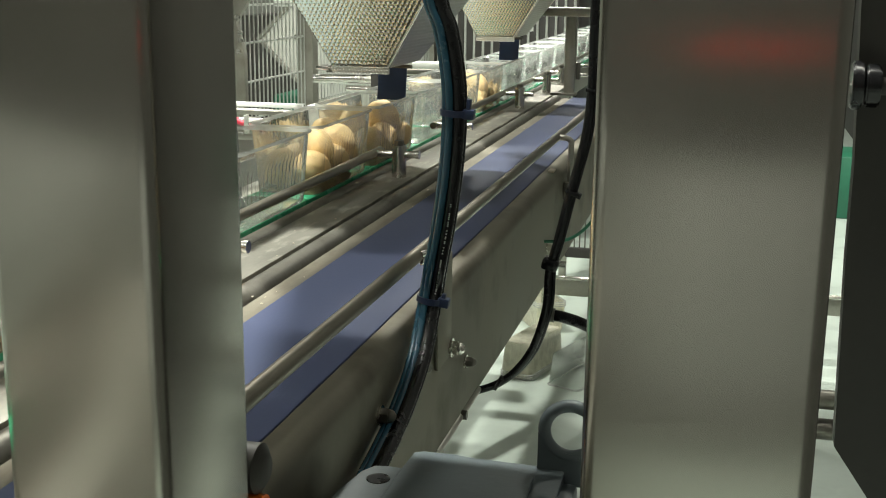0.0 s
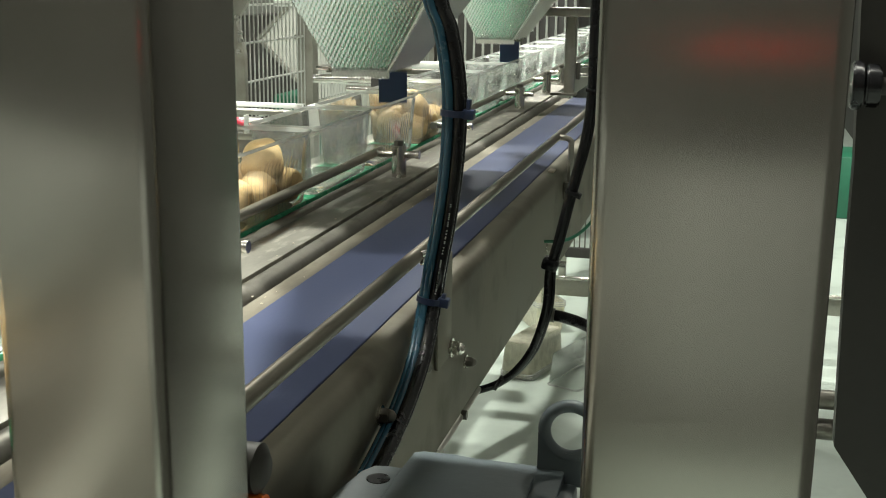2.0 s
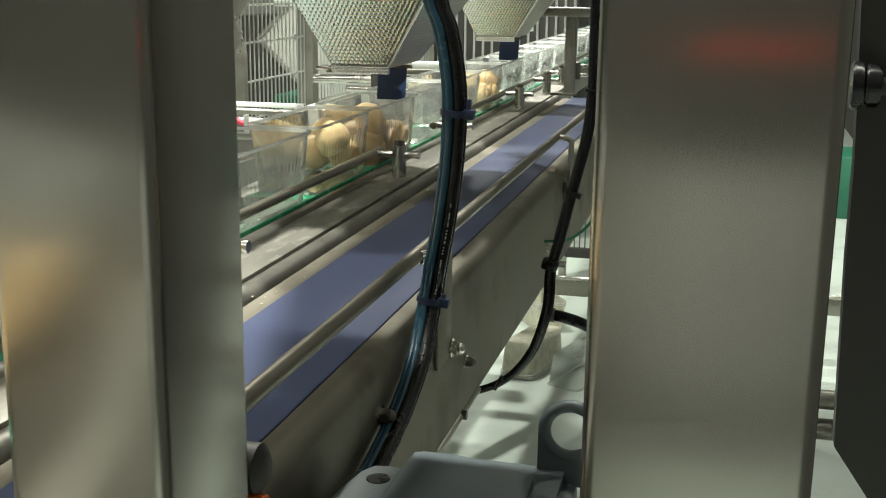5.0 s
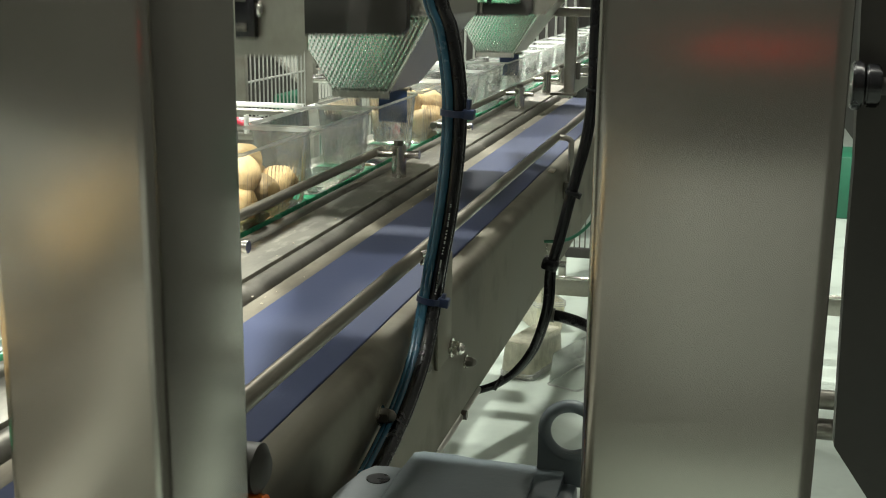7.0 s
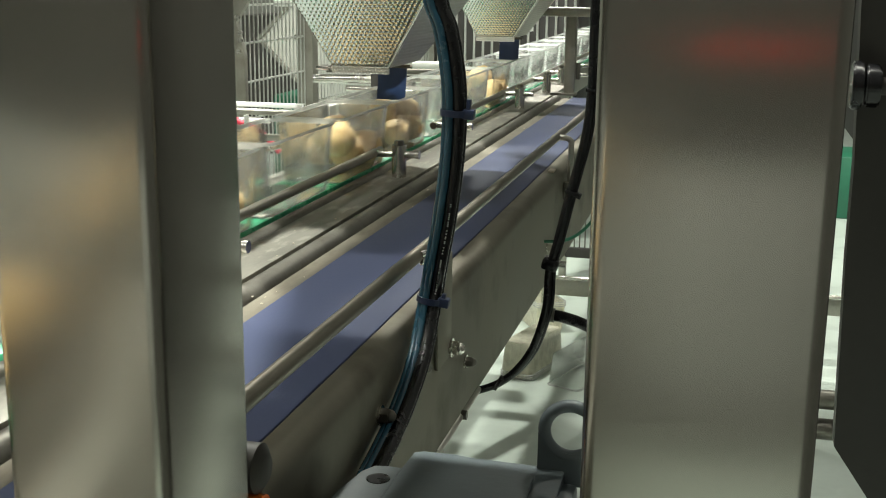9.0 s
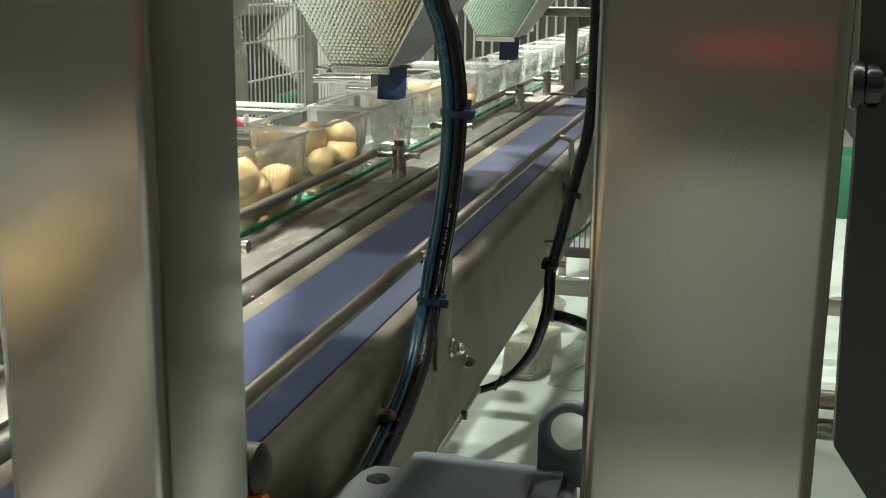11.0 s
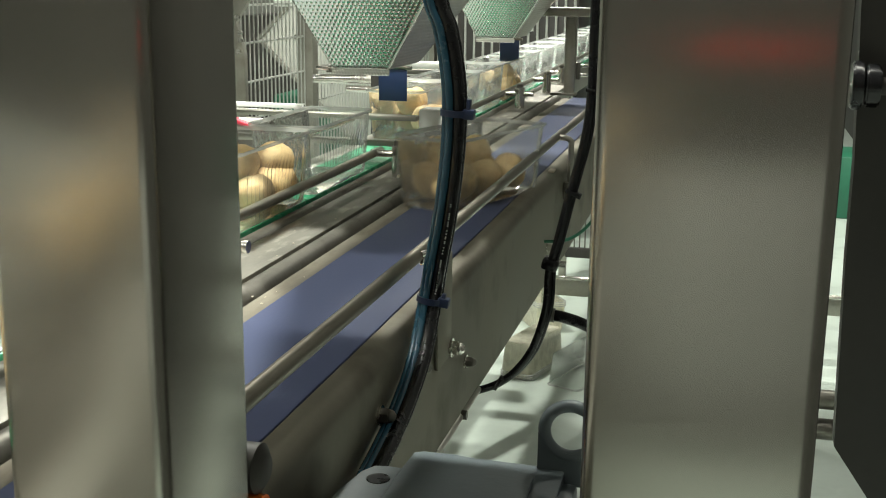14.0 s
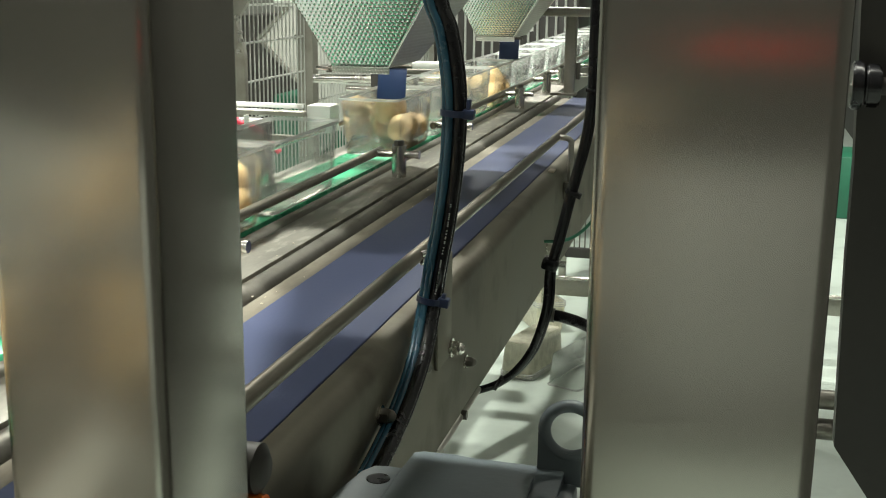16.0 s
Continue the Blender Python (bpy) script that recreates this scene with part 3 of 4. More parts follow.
def hopper(y, label):
    """The origin lies under the outlet's middle; heights are true heights above the floor."""
    t = thing("filling_hopper", label, "hopper", pose(0, y, 0), "filling hoppers")
    lx, rx, zb, yb0, yb1 = -0.636, -0.540, 1.052, -0.105, 0.080
    LX, RX, ZT, YT0, YT1 = -0.688, -0.452, 1.176, -0.172, 0.150
    low = [(lx, yb0, zb), (rx, yb0, zb), (rx, yb1, zb), (lx, yb1, zb)]
    top = [(LX, YT0, ZT), (RX, YT0, ZT), (RX, YT1, ZT), (LX, YT1, ZT)]
    up = [(LX, YT0, 1.46), (RX, YT0, 1.46), (RX, YT1, 1.46), (LX, YT1, 1.46)]
    names = ("front_slope", "right_slope", "back_slope", "left_slope")
    for i, name in enumerate(names):
        j = (i + 1) % 4
        bm = B()
        if i < 2:
            dimpled(bm, low[i], low[j], top[j], top[i])
            a, b, c, d = ([Vector(q) + Vector((-0.002 * i, 0.002 * (1 - i), -0.0005)) for q in (low[i], low[j], top[j], top[i])])
            sheet(bm, a, b, c, d, 0.0015)
        else:
            sheet(bm, low[i], low[j], top[j], top[i])
        part(name, bm, (dimple_steel, dimple_matt, plate_steel, plate_steel)[i], t, "dimpled stainless sheet" if i < 2 else "plain stainless sheet")
    for i, name in enumerate(("front_wall", "right_wall", "back_wall", "left_wall")):
        j = (i + 1) % 4
        bm = B()
        if i == 0:
            dimpled(bm, top[i], top[j], up[j], up[i])
            a, b, c, d = ([Vector(q) + Vector((0, 0.002, 0)) for q in (top[i], top[j], up[j], up[i])])
            sheet(bm, a, b, c, d, 0.0015)
        else:
            sheet(bm, top[i], top[j], up[j], up[i])
        part(name, bm, dimple_matt if i == 0 else plate_steel, t)
    bm = box(B(), (lx - 0.001, yb0 - 0.0012, zb - 0.010), (rx + 0.001, yb0 + 0.0015, zb + 0.001), bevel=0.001)
    dimpled(bm, (lx, yb0 - 0.003, zb - 0.010), (rx, yb0 - 0.003, zb - 0.010), (rx, yb0 - 0.003, zb), (lx, yb0 - 0.003, zb), 0.005, 0.0012)
    part("lower_lip", bm, dimple_matt, t, "dimpled stainless hem")
    part("corner_seam", rod(B(), low[1], top[1], 0.0016, 8), bright_steel, t)
    # the blue flap hangs on a hinge at the outlet
    flap = part("flap", box(B(), (-0.026, -0.0015, -0.056), (0.026, 0.0015, 0.002), bevel=0.0008), blue_rubber, t, "dark blue rubber flap")
    flap.location = (-0.583, 0.062, 1.040)
    part("flap_hinge", rod(B(), (-0.62, 0.062, 1.0425), (-0.548, 0.062, 1.0425), 0.0035, 10), worn_steel, t)
    return t, flap


hopper_a, flap_a = hopper(1.885, "dimpled stainless filling hopper with a blue flap above the line")
hopper_b, flap_b = hopper(1.885 + 4 * PITCH, "dimpled stainless filling hopper further along the line")


def carriage(y, label):
    """The lifting carriage before a hopper, drawn at its lowest."""
    t = thing("lift_carriage", label, "carriage", pose(0, y, 0), "lift carriages")
    bm = prism(B(), [(-1.05, 1.054), (-0.657, 1.056), (-0.6435, 1.068), (-0.6415, 1.16), (-0.6415, 1.46), (-1.05, 1.46)], -0.006, 0.0)
    part("mounting_plate", bm, plate_steel, t, "pale steel mounting plate")
    bm = prism(B(), [(-0.640, 1.0905), (-0.4885, 1.0935), (-0.4785, 1.1035), (-0.4785, 1.46), (-0.640, 1.46)], -0.022, 0.0)
    part("cover", bm, dark_steel, t, "dark steel cover")
    block = part("slide_block", box(B(), (-0.755, -0.022, 1.083), (-0.722, -0.006, 1.175), bevel=0.002), black_hose, t, "black slide block")
    for z in (1.10, 1.145, 1.165):
        part("slide_rib", box(B(), (-0.752, -0.026, z - 0.004), (-0.735, -0.0215, z + 0.004), bevel=0.001), worn_steel, block)
    bm = B()
    bmesh.ops.create_uvsphere(bm, u_segments=18, v_segments=12, radius=0.0085, matrix=Matrix.Translation((-0.7185, -0.012, 1.127)) @ Matrix.Diagonal((1, 0.8, 1.25, 1)))
    part("knob", bm, bright_steel, t, "shiny round bolt head")
    return t


carriage_a = carriage(1.690, "pale steel lift carriage with a dark cover and black slide")
carriage_b = carriage(1.690 + 4 * PITCH, "pale steel lift carriage with an air cylinder")
bm = rod(B(), (-0.62, -0.040, 1.14), (-0.50, -0.040, 1.14), 0.018, 20)
part("air_cylinder", bm, bright_steel, carriage_b, "bright steel air cylinder")
part("cylinder_band", rod(B(), (-0.58, -0.040, 1.14), (-0.57, -0.040, 1.14), 0.0195, 20), black_hose, carriage_b)
part("cylinder_arm", box(B(), (-0.60, -0.042, 1.10), (-0.594, -0.036, 1.13)), worn_steel, carriage_b)
part("wing_plate", prism(B(), [(-0.76, 1.058), (-0.73, 1.058), (-0.65, 1.09), (-0.45, 1.096), (-0.40, 1.15), (-0.40, 1.46), (-0.76, 1.46)], 0.0003, 0.004), plate_steel, carriage_b)

# frame over the line that carries hoppers and carriages
frame_over = thing("hopper_frame", "stainless frame above the filling line", "frame")
for y in (1.30, 2.20, 3.40):
    part("cross_beam", box(B(), (-1.30, y - 0.02, 1.46), (-0.20, y + 0.02, 1.52), bevel=0.004), plate_steel, frame_over)
for x in (-1.27, -0.225):
    part("long_beam", box(B(), (x - 0.025, 0.10, 1.521), (x + 0.025, 4.1, 1.575), bevel=0.004), plate_steel, frame_over)
for x, y in ((-1.27, 4.07), (-1.27, 0.13), (-0.225, 4.07)):
    part("upright", box(B(), (x - 0.025, y - 0.025, 0.0), (x + 0.025, y + 0.025, 1.5205), bevel=0.004), plate_steel, frame_over)

# body of the added strip light, out of view
t = thing("fill_strip", "unseen slim fill light added under the hopper frame", "lamp")
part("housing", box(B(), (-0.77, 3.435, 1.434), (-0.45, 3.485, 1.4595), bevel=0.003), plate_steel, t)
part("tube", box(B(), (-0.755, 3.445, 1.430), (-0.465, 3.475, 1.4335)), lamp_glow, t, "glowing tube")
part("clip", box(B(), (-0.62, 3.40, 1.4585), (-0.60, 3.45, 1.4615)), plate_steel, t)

# unseen plates added on the frame; their gaps let light patches onto the belt
for x0, x1, y0, y1 in ((-0.49, -0.04, 0.25, 0.79), (-0.49, -0.05, 1.037, 1.674), (-0.66, -0.52, 1.0, 1.65), (-0.49, 0.25, 1.92, 2.557), (-0.49, -0.08, 2.80, 4.04)):
    part("shade_plate", box(B(), (x0, y0, 1.5205), (x1, y1, 1.5245)), plate_steel, frame_over)

# tray beside the line: a strip with slanted plates at the hoppers' spacing
# unseen, added so its plates cut slanted shade on the belt
tray = thing("shade_tray", "unseen grey sheet-steel tray added above the line to shade the belt", "cable tray")
part("base", box(B(), (-0.23, 0.0, 2.2065), (-0.20, 3.2, 2.2125)), plate_steel, tray)
for k in (-1, 0, 1, 2):
    d = 0.701 * k
    part("side_plate", prism(B(), [(-0.4175, 1.4065 + d), (-0.25, 0.8415 + d), (-0.19, 0.8415 + d), (-0.19, 1.4065 + d)], 2.20, 2.206, "z"), plate_steel, tray)
for y in (0.2, 1.6, 3.0):
    part("hanger", rod(B(), (-0.215, y, 2.2125), (-0.215, y, TOP), 0.006, 8), worn_steel, tray)

# ---- side pusher beyond the line ----
push = thing("pusher", "white pusher block on a flat steel arm", "pusher", pose(-0.692, 1.885, 0))
part("block", box(B(), (-0.022, -0.024, 0.938), (0.022, 0.024, 0.986), bevel=0.003), white_plastic, push, "white plastic block")
part("top_bar", box(B(), (-0.42, -0.045, 0.968), (-0.021, -0.020, 0.976), bevel=0.001), plate_steel, push)
part("low_bar", box(B(), (-0.42, -0.060, 0.926), (-0.021, -0.040, 0.936), bevel=0.001), plate_steel, push)
part("end_post", box(B(), (-0.125, -0.056, 0.936), (-0.120, -0.044, 0.968)), white_plastic, push)
base = thing("slide_housing", "steel box that houses the pusher slide", "housing")
part("casing", box(B(), (-1.5, 1.76, 0.0), (-1.05, 2.02, 0.92), bevel=0.006), plate_steel, base)

# ---- background ----


def wire_fence(at, length, z0, z1, step, r, label, cross, posts, post_w=0.05, mat=None, wire=None):
    """A fence of upright wires along its own x axis."""
    t = thing("guard_fence", label, "fence", at, "guard fences")
    me = mesh("wire", rod(B(), (0, 0, z0), (0, 0, z1), r, 6), wire or wire_steel)
    for x in np.arange(step, length - step / 2, step):
        ob = new("wire", me)
        ob.parent = t
        ob.location = (float(x), 0, 0)
    for z in cross:
        part("cross_wire", rod(B(), (0, 0.004, z), (length, 0.004, z), r * 1.3, 8), wire_steel, t)
    for x in posts:
        part("post", box(B(), (x - post_w / 2, -post_w / 2, 0.0), (x + post_w / 2, post_w / 2, z1 + 0.03), bevel=0.003), mat or plate_steel, t)
    return t


wire_fence(pose(-1.45, 2.88, 0, 0, 0, 90), 6.6, 0.30, 1.9, 0.033, 0.0028, "welded wire guard fence with square steel posts",
           (0.32, 0.65, 0.77, 0.885, 1.004, 1.118, 1.35, 1.6, 1.88), (0.925, 2.6, 4.4, 6.6), 0.055, plate_steel)
wire_fence(pose(-0.66, 4.6, 0), 1.01, 0.12, 0.56, 0.022, 0.003, "low wire guard panel near the floor", (0.55,), (1.01, 0.02), 0.03, wire=worn_steel)
solid("guard_rail", box(B(), (-0.66, 4.585, 0.085), (0.34, 4.615, 0.125), bevel=0.003), dark_steel, "dark steel bottom rail of a low guard panel", "rail")

t = thing("far_frame", "grey steel machine frame at the line's far end", "frame", pose(0, 3.1, 0))
part("beam", box(B(), (-0.60, -0.018, 1.1075), (0.04, 0.018, 1.1312), bevel=0.002), plate_steel, t)
for x0, x1, z0 in ((-0.4435, -0.4147, 0.9051), (0.01, 0.04, 0.0)):
    part("upright", box(B(), (x0, -0.016, z0), (x1, 0.016, 1.1074), bevel=0.002), plate_steel, t)
part("foot", box(B(), (-0.480, -0.018, 0.8987), (-0.41, 0.018, 0.905), bevel=0.001), worn_steel, t)
for z in (0.951, 0.976):
    part("tie_rod", rod(B(), (-0.4145, 0.03, z), (0.03, 0.03, z), 0.005, 10), bright_steel, t)
part("bracket", box(B(), (-0.4147, 0.012, 0.94), (-0.405, 0.034, 0.985), bevel=0.001), worn_steel, t)

# black box behind bars at the far end, put in for the dark background
t = thing("barred_box", "black box behind upright steel bars, standing for the dark background", "machine")
part("body", box(B(), (-1.36, 5.30, 0.0), (-0.70, 5.90, 1.45), bevel=0.01), dark_steel, t)
me = mesh("bar", rod(B(), (0, 0, 0.30), (0, 0, 1.40), 0.006, 8), wire_steel)
for k in range(16):
    ob = new("bar", me)
    ob.parent, ob.location = t, (-1.34 + 0.042 * k, 5.22, 0)
for z in (0.30, 1.40):
    part("bar_rail", box(B(), (-1.36, 5.21, z - 0.012), (-0.69, 5.3005, z + 0.012)), plate_steel, t)
part("lamp_housing", box(B(), (-1.10, 4.96, 0.985), (-0.86, 5.01, 1.004), bevel=0.002), white_plastic, t, "white plastic guide strip")
part("strip_arm", box(B(), (-0.99, 5.0105, 0.990), (-0.97, 5.2095, 1.0)), worn_steel, t)

# tilted cream chute of another machine behind the fence
t = thing("tilted_chute", "cream-painted sheet chute standing on edge behind the fence", "chute")
m = pose(-2.05, 6.2, 0.86, 0, 45, 0)
part("sheet", box(B(), (-0.42, 0, -0.42), (0.42, 0.02, 0.42), m, 0.004), cream_plastic, t)
part("edge_rail", box(B(), (-0.44, -0.02, -0.44), (-0.42, 0.03, 0.44), m, 0.003), plate_steel, t)
part("edge_rail", box(B(), (-0.42, -0.02, -0.44), (0.44, 0.03, -0.42), m, 0.003), plate_steel, t)
part("stand", box(B(), (-2.10, 6.22, 0.0), (-2.04, 6.28, 0.7), bevel=0.004), plate_steel, t)
for u, w in ((-0.30, 0.30), (-0.05, 0.32), (0.22, 0.30), (-0.30, 0.02), (0.02, 0.04), (0.28, 0.05), (-0.28, -0.26), (0.05, -0.28)):
    part("bolt", rod(B(), m @ Vector((u, -0.008, w)), m @ Vector((u, 0.001, w)), 0.014, 8), worn_steel, t)
part("slot_handle", box(B(), (0.10, -0.016, -0.09), (0.12, 0.001, 0.10), m, 0.003), dark_steel, t, "dark handle slot")
solid("green_bin", box(B(), (-2.75, 6.6, 0.0), (-2.25, 7.1, 0.50), bevel=0.02), green_paint, "green plastic bin behind the fence", "bin")
solid("dark_cabinet", box(B(), (-3.3, 7.4, 0.0), (-1.2, 8.2, 0.95), bevel=0.01), dark_steel, "dark steel machine cabinet behind the fence", "cabinet")
t = thing("side_machine", "grey steel side plate with bolts beside the fence", "machine")
part("plate", prism(B(), [(-1.62, 0.0), (-1.42, 0.0), (-1.42, 0.98), (-1.445, 1.07), (-1.40, 1.14), (-1.40, 1.5), (-1.62, 1.5)], 3.20, 3.22), plate_steel, t)
for x, z in ((-1.438, 1.085), (-1.430, 1.040), (-1.430, 1.018), (-1.437, 0.985)):
    part("bolt", rod(B(), (x, 3.19, z), (x, 3.20, z), 0.008, 6), bright_steel, t)
# white box stands for a bright rectangle behind the fence; bracket added
t = thing("bright_box", "white box standing for a bright rectangle, bracketed to the fence post", "box")
part("case", box(B(), (-1.522, 3.67, 1.106), (-1.464, 3.73, 1.155), bevel=0.004), white_plastic, t)
part("bracket", box(B(), (-1.474, 3.70, 1.115), (-1.468, 3.86, 1.135)), plate_steel, t)

# low cross conveyor behind the filling line
t = thing("cross_conveyor", "low aluminium cross conveyor behind the line", "conveyor")
for y, z, x0, x1 in ((3.0, 0.852, -2.2, -1.16), (2.93, 0.842, -2.2, -1.235), (2.88, 0.822, -2.2, -1.21)):
    part("rail", box(B(), (x0, y - 0.008, z - 0.007), (x1, y + 0.008, z + 0.006), bevel=0.002), white_plastic, t, "pale aluminium rail")
part("red_hose", pipe(B(), [(-1.6, 2.8, 0.80), (-1.32, 2.8, 0.838), (-1.26, 2.8, 0.826), (-1.20, 2.8, 0.80), (-1.15, 2.8, 0.75)], 0.008, 10, 6), red_plastic, t, "red plastic hose")
for x in (-2.0, -1.32):
    part("leg", box(B(), (x - 0.02, 2.86, 0.0), (x + 0.02, 3.02, 0.815), bevel=0.003), plate_steel, t)
t = thing("roller_unit", "steel tubes of a roller unit behind the hoppers", "machine")
part("tube", rod(B(), (-1.20, 3.2, 0.912), (-0.80, 3.2, 0.918), 0.013, 16), bright_steel, t)
part("tube", rod(B(), (-1.16, 3.2, 0.940), (-0.80, 3.2, 0.943), 0.009, 16), worn_steel, t)
part("tube", rod(B(), (-1.10, 3.2, 0.885), (-0.80, 3.2, 0.888), 0.010, 16), bright_steel, t)
part("end_block", box(B(), (-1.185, 3.17, 0.938), (-1.145, 3.23, 0.952), bevel=0.003), bright_steel, t)
part("end_block", box(B(), (-0.885, 3.14, 0.953), (-0.79, 3.19, 0.972), bevel=0.003), white_plastic, t, "white block")
part("stand", box(B(), (-1.02, 3.18, 0.0), (-0.97, 3.22, 0.95), bevel=0.003), dark_steel, t)
part("stand", box(B(), (-0.83, 3.18, 0.0), (-0.80, 3.22, 0.955), bevel=0.003), dark_steel, t)

# beams and pipes near the floor
t = thing("floor_frame", "steel floor frame with cross beams behind the conveyor", "frame")
part("beam", box(B(), (-0.56, 3.58, 0.200), (0.80, 3.62, 0.258), bevel=0.004), plate_steel, t)
part("beam_rod", rod(B(), (-0.56, 3.572, 0.262), (0.80, 3.572, 0.262), 0.007, 10), bright_steel, t)
for x in (0.05, 0.70):
    part("foot", box(B(), (x - 0.02, 3.58, 0.0), (x + 0.02, 3.62, 0.2005), bevel=0.003), plate_steel, t)
t = thing("pipe_stand", "pair of horizontal steel pipes on short legs", "pipe rack")
part("pipe", rod(B(), (0.02, 2.6, 0.2755), (0.62, 2.6, 0.2755), 0.0225, 20), worn_steel, t)
part("pipe", rod(B(), (0.02, 2.6, 0.204), (0.62, 2.6, 0.204), 0.0245, 20), worn_steel, t)
for x in (0.04, 0.60):
    part("leg", box(B(), (x - 0.015, 2.56, 0.0), (x + 0.015, 2.64, 0.31), bevel=0.003), plate_steel, t)
solid("green_crate", box(B(), (0.40, 6.2, 0.0), (0.93, 6.6, 0.33), bevel=0.01), green_paint, "dark green plastic crate on the floor", "crate")

# pipes and hoses low behind the narrow column
t = thing("side_pipes", "coloured hoses and a steel pipe behind the column", "hose")
for z, r, mat in ((0.812, 0.008, red_plastic), (0.785, 0.011, bright_steel), (0.762, 0.006, orange_plastic), (0.732, 0.013, black_hose)):
    part("pipe", rod(B(), (-0.90, 0.9, z), (-0.640, 0.9, z + 0.004), r, 14), mat, t)
part("rack", box(B(), (-0.80, 0.885, 0.0), (-0.77, 0.887, 0.83)), plate_steel, t)

# ---- clear punnets and potatoes ----


def punnet_mesh():
    """An open tapered tray with ribbed walls and a rolled rim; the origin is under its middle."""
    bm = B()
    k = 160
    def outline(hx, hy, r, wave):
        pts = []
        for i in range(k):
            a = 2 * math.pi * (i + 0.5) / k
            # rounded rectangle by marching along its perimeter
            per = 4 * (hx - r) + 4 * (hy - r) + 2 * math.pi * r
            s = per * i / k
            for dx, dy, nx, ny, length, cx, cy in ((0, 1, 1, 0, 2 * (hy - r), hx, -(hy - r)), (-1, 0, 0, 1, 2 * (hx - r), hx - r, hy),
                                                   (0, -1, -1, 0, 2 * (hy - r), -hx, hy - r), (1, 0, 0, -1, 2 * (hx - r), -(hx - r), -hy)):
                if s <= length:
                    off = wave * (0.5 - 0.5 * math.cos(2 * math.pi * s / 0.0125))
                    if s < 0.012 or length - s < 0.012:
                        off = 0
                    pts.append((cx + dx * s - nx * off, cy + dy * s - ny * off))
                    break
                s -= length
                arc = math.pi / 2 * r
                if s <= arc:
                    b = s / r
                    ex, ey = cx + dx * length - nx * r, cy + dy * length - ny * r
                    pts.append((ex + r * (nx * math.cos(b) + dx * math.sin(b)), ey + r * (ny * math.cos(b) + dy * math.sin(b))))
                    break
                s -= arc
        return pts[:k]
    rows = [(0.0330, 0.1080, 0.014, 0, 0.0035), (0.0375, 0.1130, 0.016, 0, 0.0), (0.0395, 0.1145, 0.016, 0.0, 0.004), (0.0408, 0.1158, 0.016, 0.0036, 0.014),
            (0.0440, 0.1190, 0.016, 0.0040, 0.062), (0.0452, 0.1202, 0.016, 0.0, 0.078), (0.0462, 0.1212, 0.016, 0.0, 0.0932)]
    def skin_rows(bm, rows, close=False):
        rings = []
        for hx, hy, r, wave, z in rows:
            rings.append([bm.verts.new((x, y, z)) for x, y in outline(hx + 0.007, hy, r, wave)])
        n = min(len(r) for r in rings)
        for a, b in zip(rings, rings[1:] + (rings[:1] if close else [])):
            for i in range(n):
                bm.faces.new((a[i], a[(i + 1) % n], b[(i + 1) % n], b[i]))
        if not close:
            bm.faces.new(rings[0][::-1])
        return bm
    lip = [(0.0463, 0.1213, 0.016, 0.0, 0.0936), (0.0490, 0.1240, 0.018, 0.0008, 0.0950), (0.0500, 0.1250, 0.018, 0.0022, 0.0958), (0.0503, 0.1253, 0.018, 0.0024, 0.0975), (0.0497, 0.1247, 0.018, 0.0020, 0.0990), (0.0470, 0.1220, 0.017, 0.0, 0.0985)]
    return mesh("tray", skin_rows(bm, rows), clear, angle=60), mesh("rim", skin_rows(B(), lip, True), whitened_rim, angle=60)


TRAY, RIM = punnet_mesh()
# a milky, warmer copy of the tray for the stacked punnets
MILKY_TRAY = TRAY.copy()
MILKY_TRAY.materials.clear()
MILKY_TRAY.materials.append(milky)


def punnet(label, group, at=None, tray=None):
    t = thing("punnet", label, "punnet", at, group)
    for name, me in (("tray", tray or TRAY), ("rim", RIM)):
        ob = new(name, me)
        ob.parent = t
    return t


def potato_mesh(seed, a, b, c):
    bm = B()
    bmesh.ops.create_icosphere(bm, subdivisions=4, radius=1.0)
    off = Vector((seed * 7.3, seed * 3.1, seed * 5.7))
    for v in bm.verts:
        n = noise.noise(v.co * 0.9 + off) * 0.17 + noise.noise(v.co * 2.6 + off) * 0.035
        v.co *= 1 + n
    rng = random.Random(seed)
    eyes = [Vector((rng.gauss(0, 1), rng.gauss(0, 1), rng.gauss(0, 1))).normalized() for _ in range(5)]
    for v in bm.verts:
        for e in eyes:
            d = (v.co.normalized() - e).length
            if d < 0.22:
                v.co *= 1 - 0.06 * (1 - d / 0.22)
        v.co = Vector((v.co.x * a, v.co.y * b, v.co.z * c)) * 1.06
    return mesh("potato", bm, skin, angle=180)


POTATOES = [potato_mesh(i + 1, a, b, c) for i, (a, b, c) in enumerate(
    ((0.0240, 0.034, 0.0245), (0.0225, 0.030, 0.0255), (0.0250, 0.037, 0.0240), (0.0225, 0.027, 0.0235), (0.0240, 0.032, 0.0265), (0.0255, 0.030, 0.0255)))]


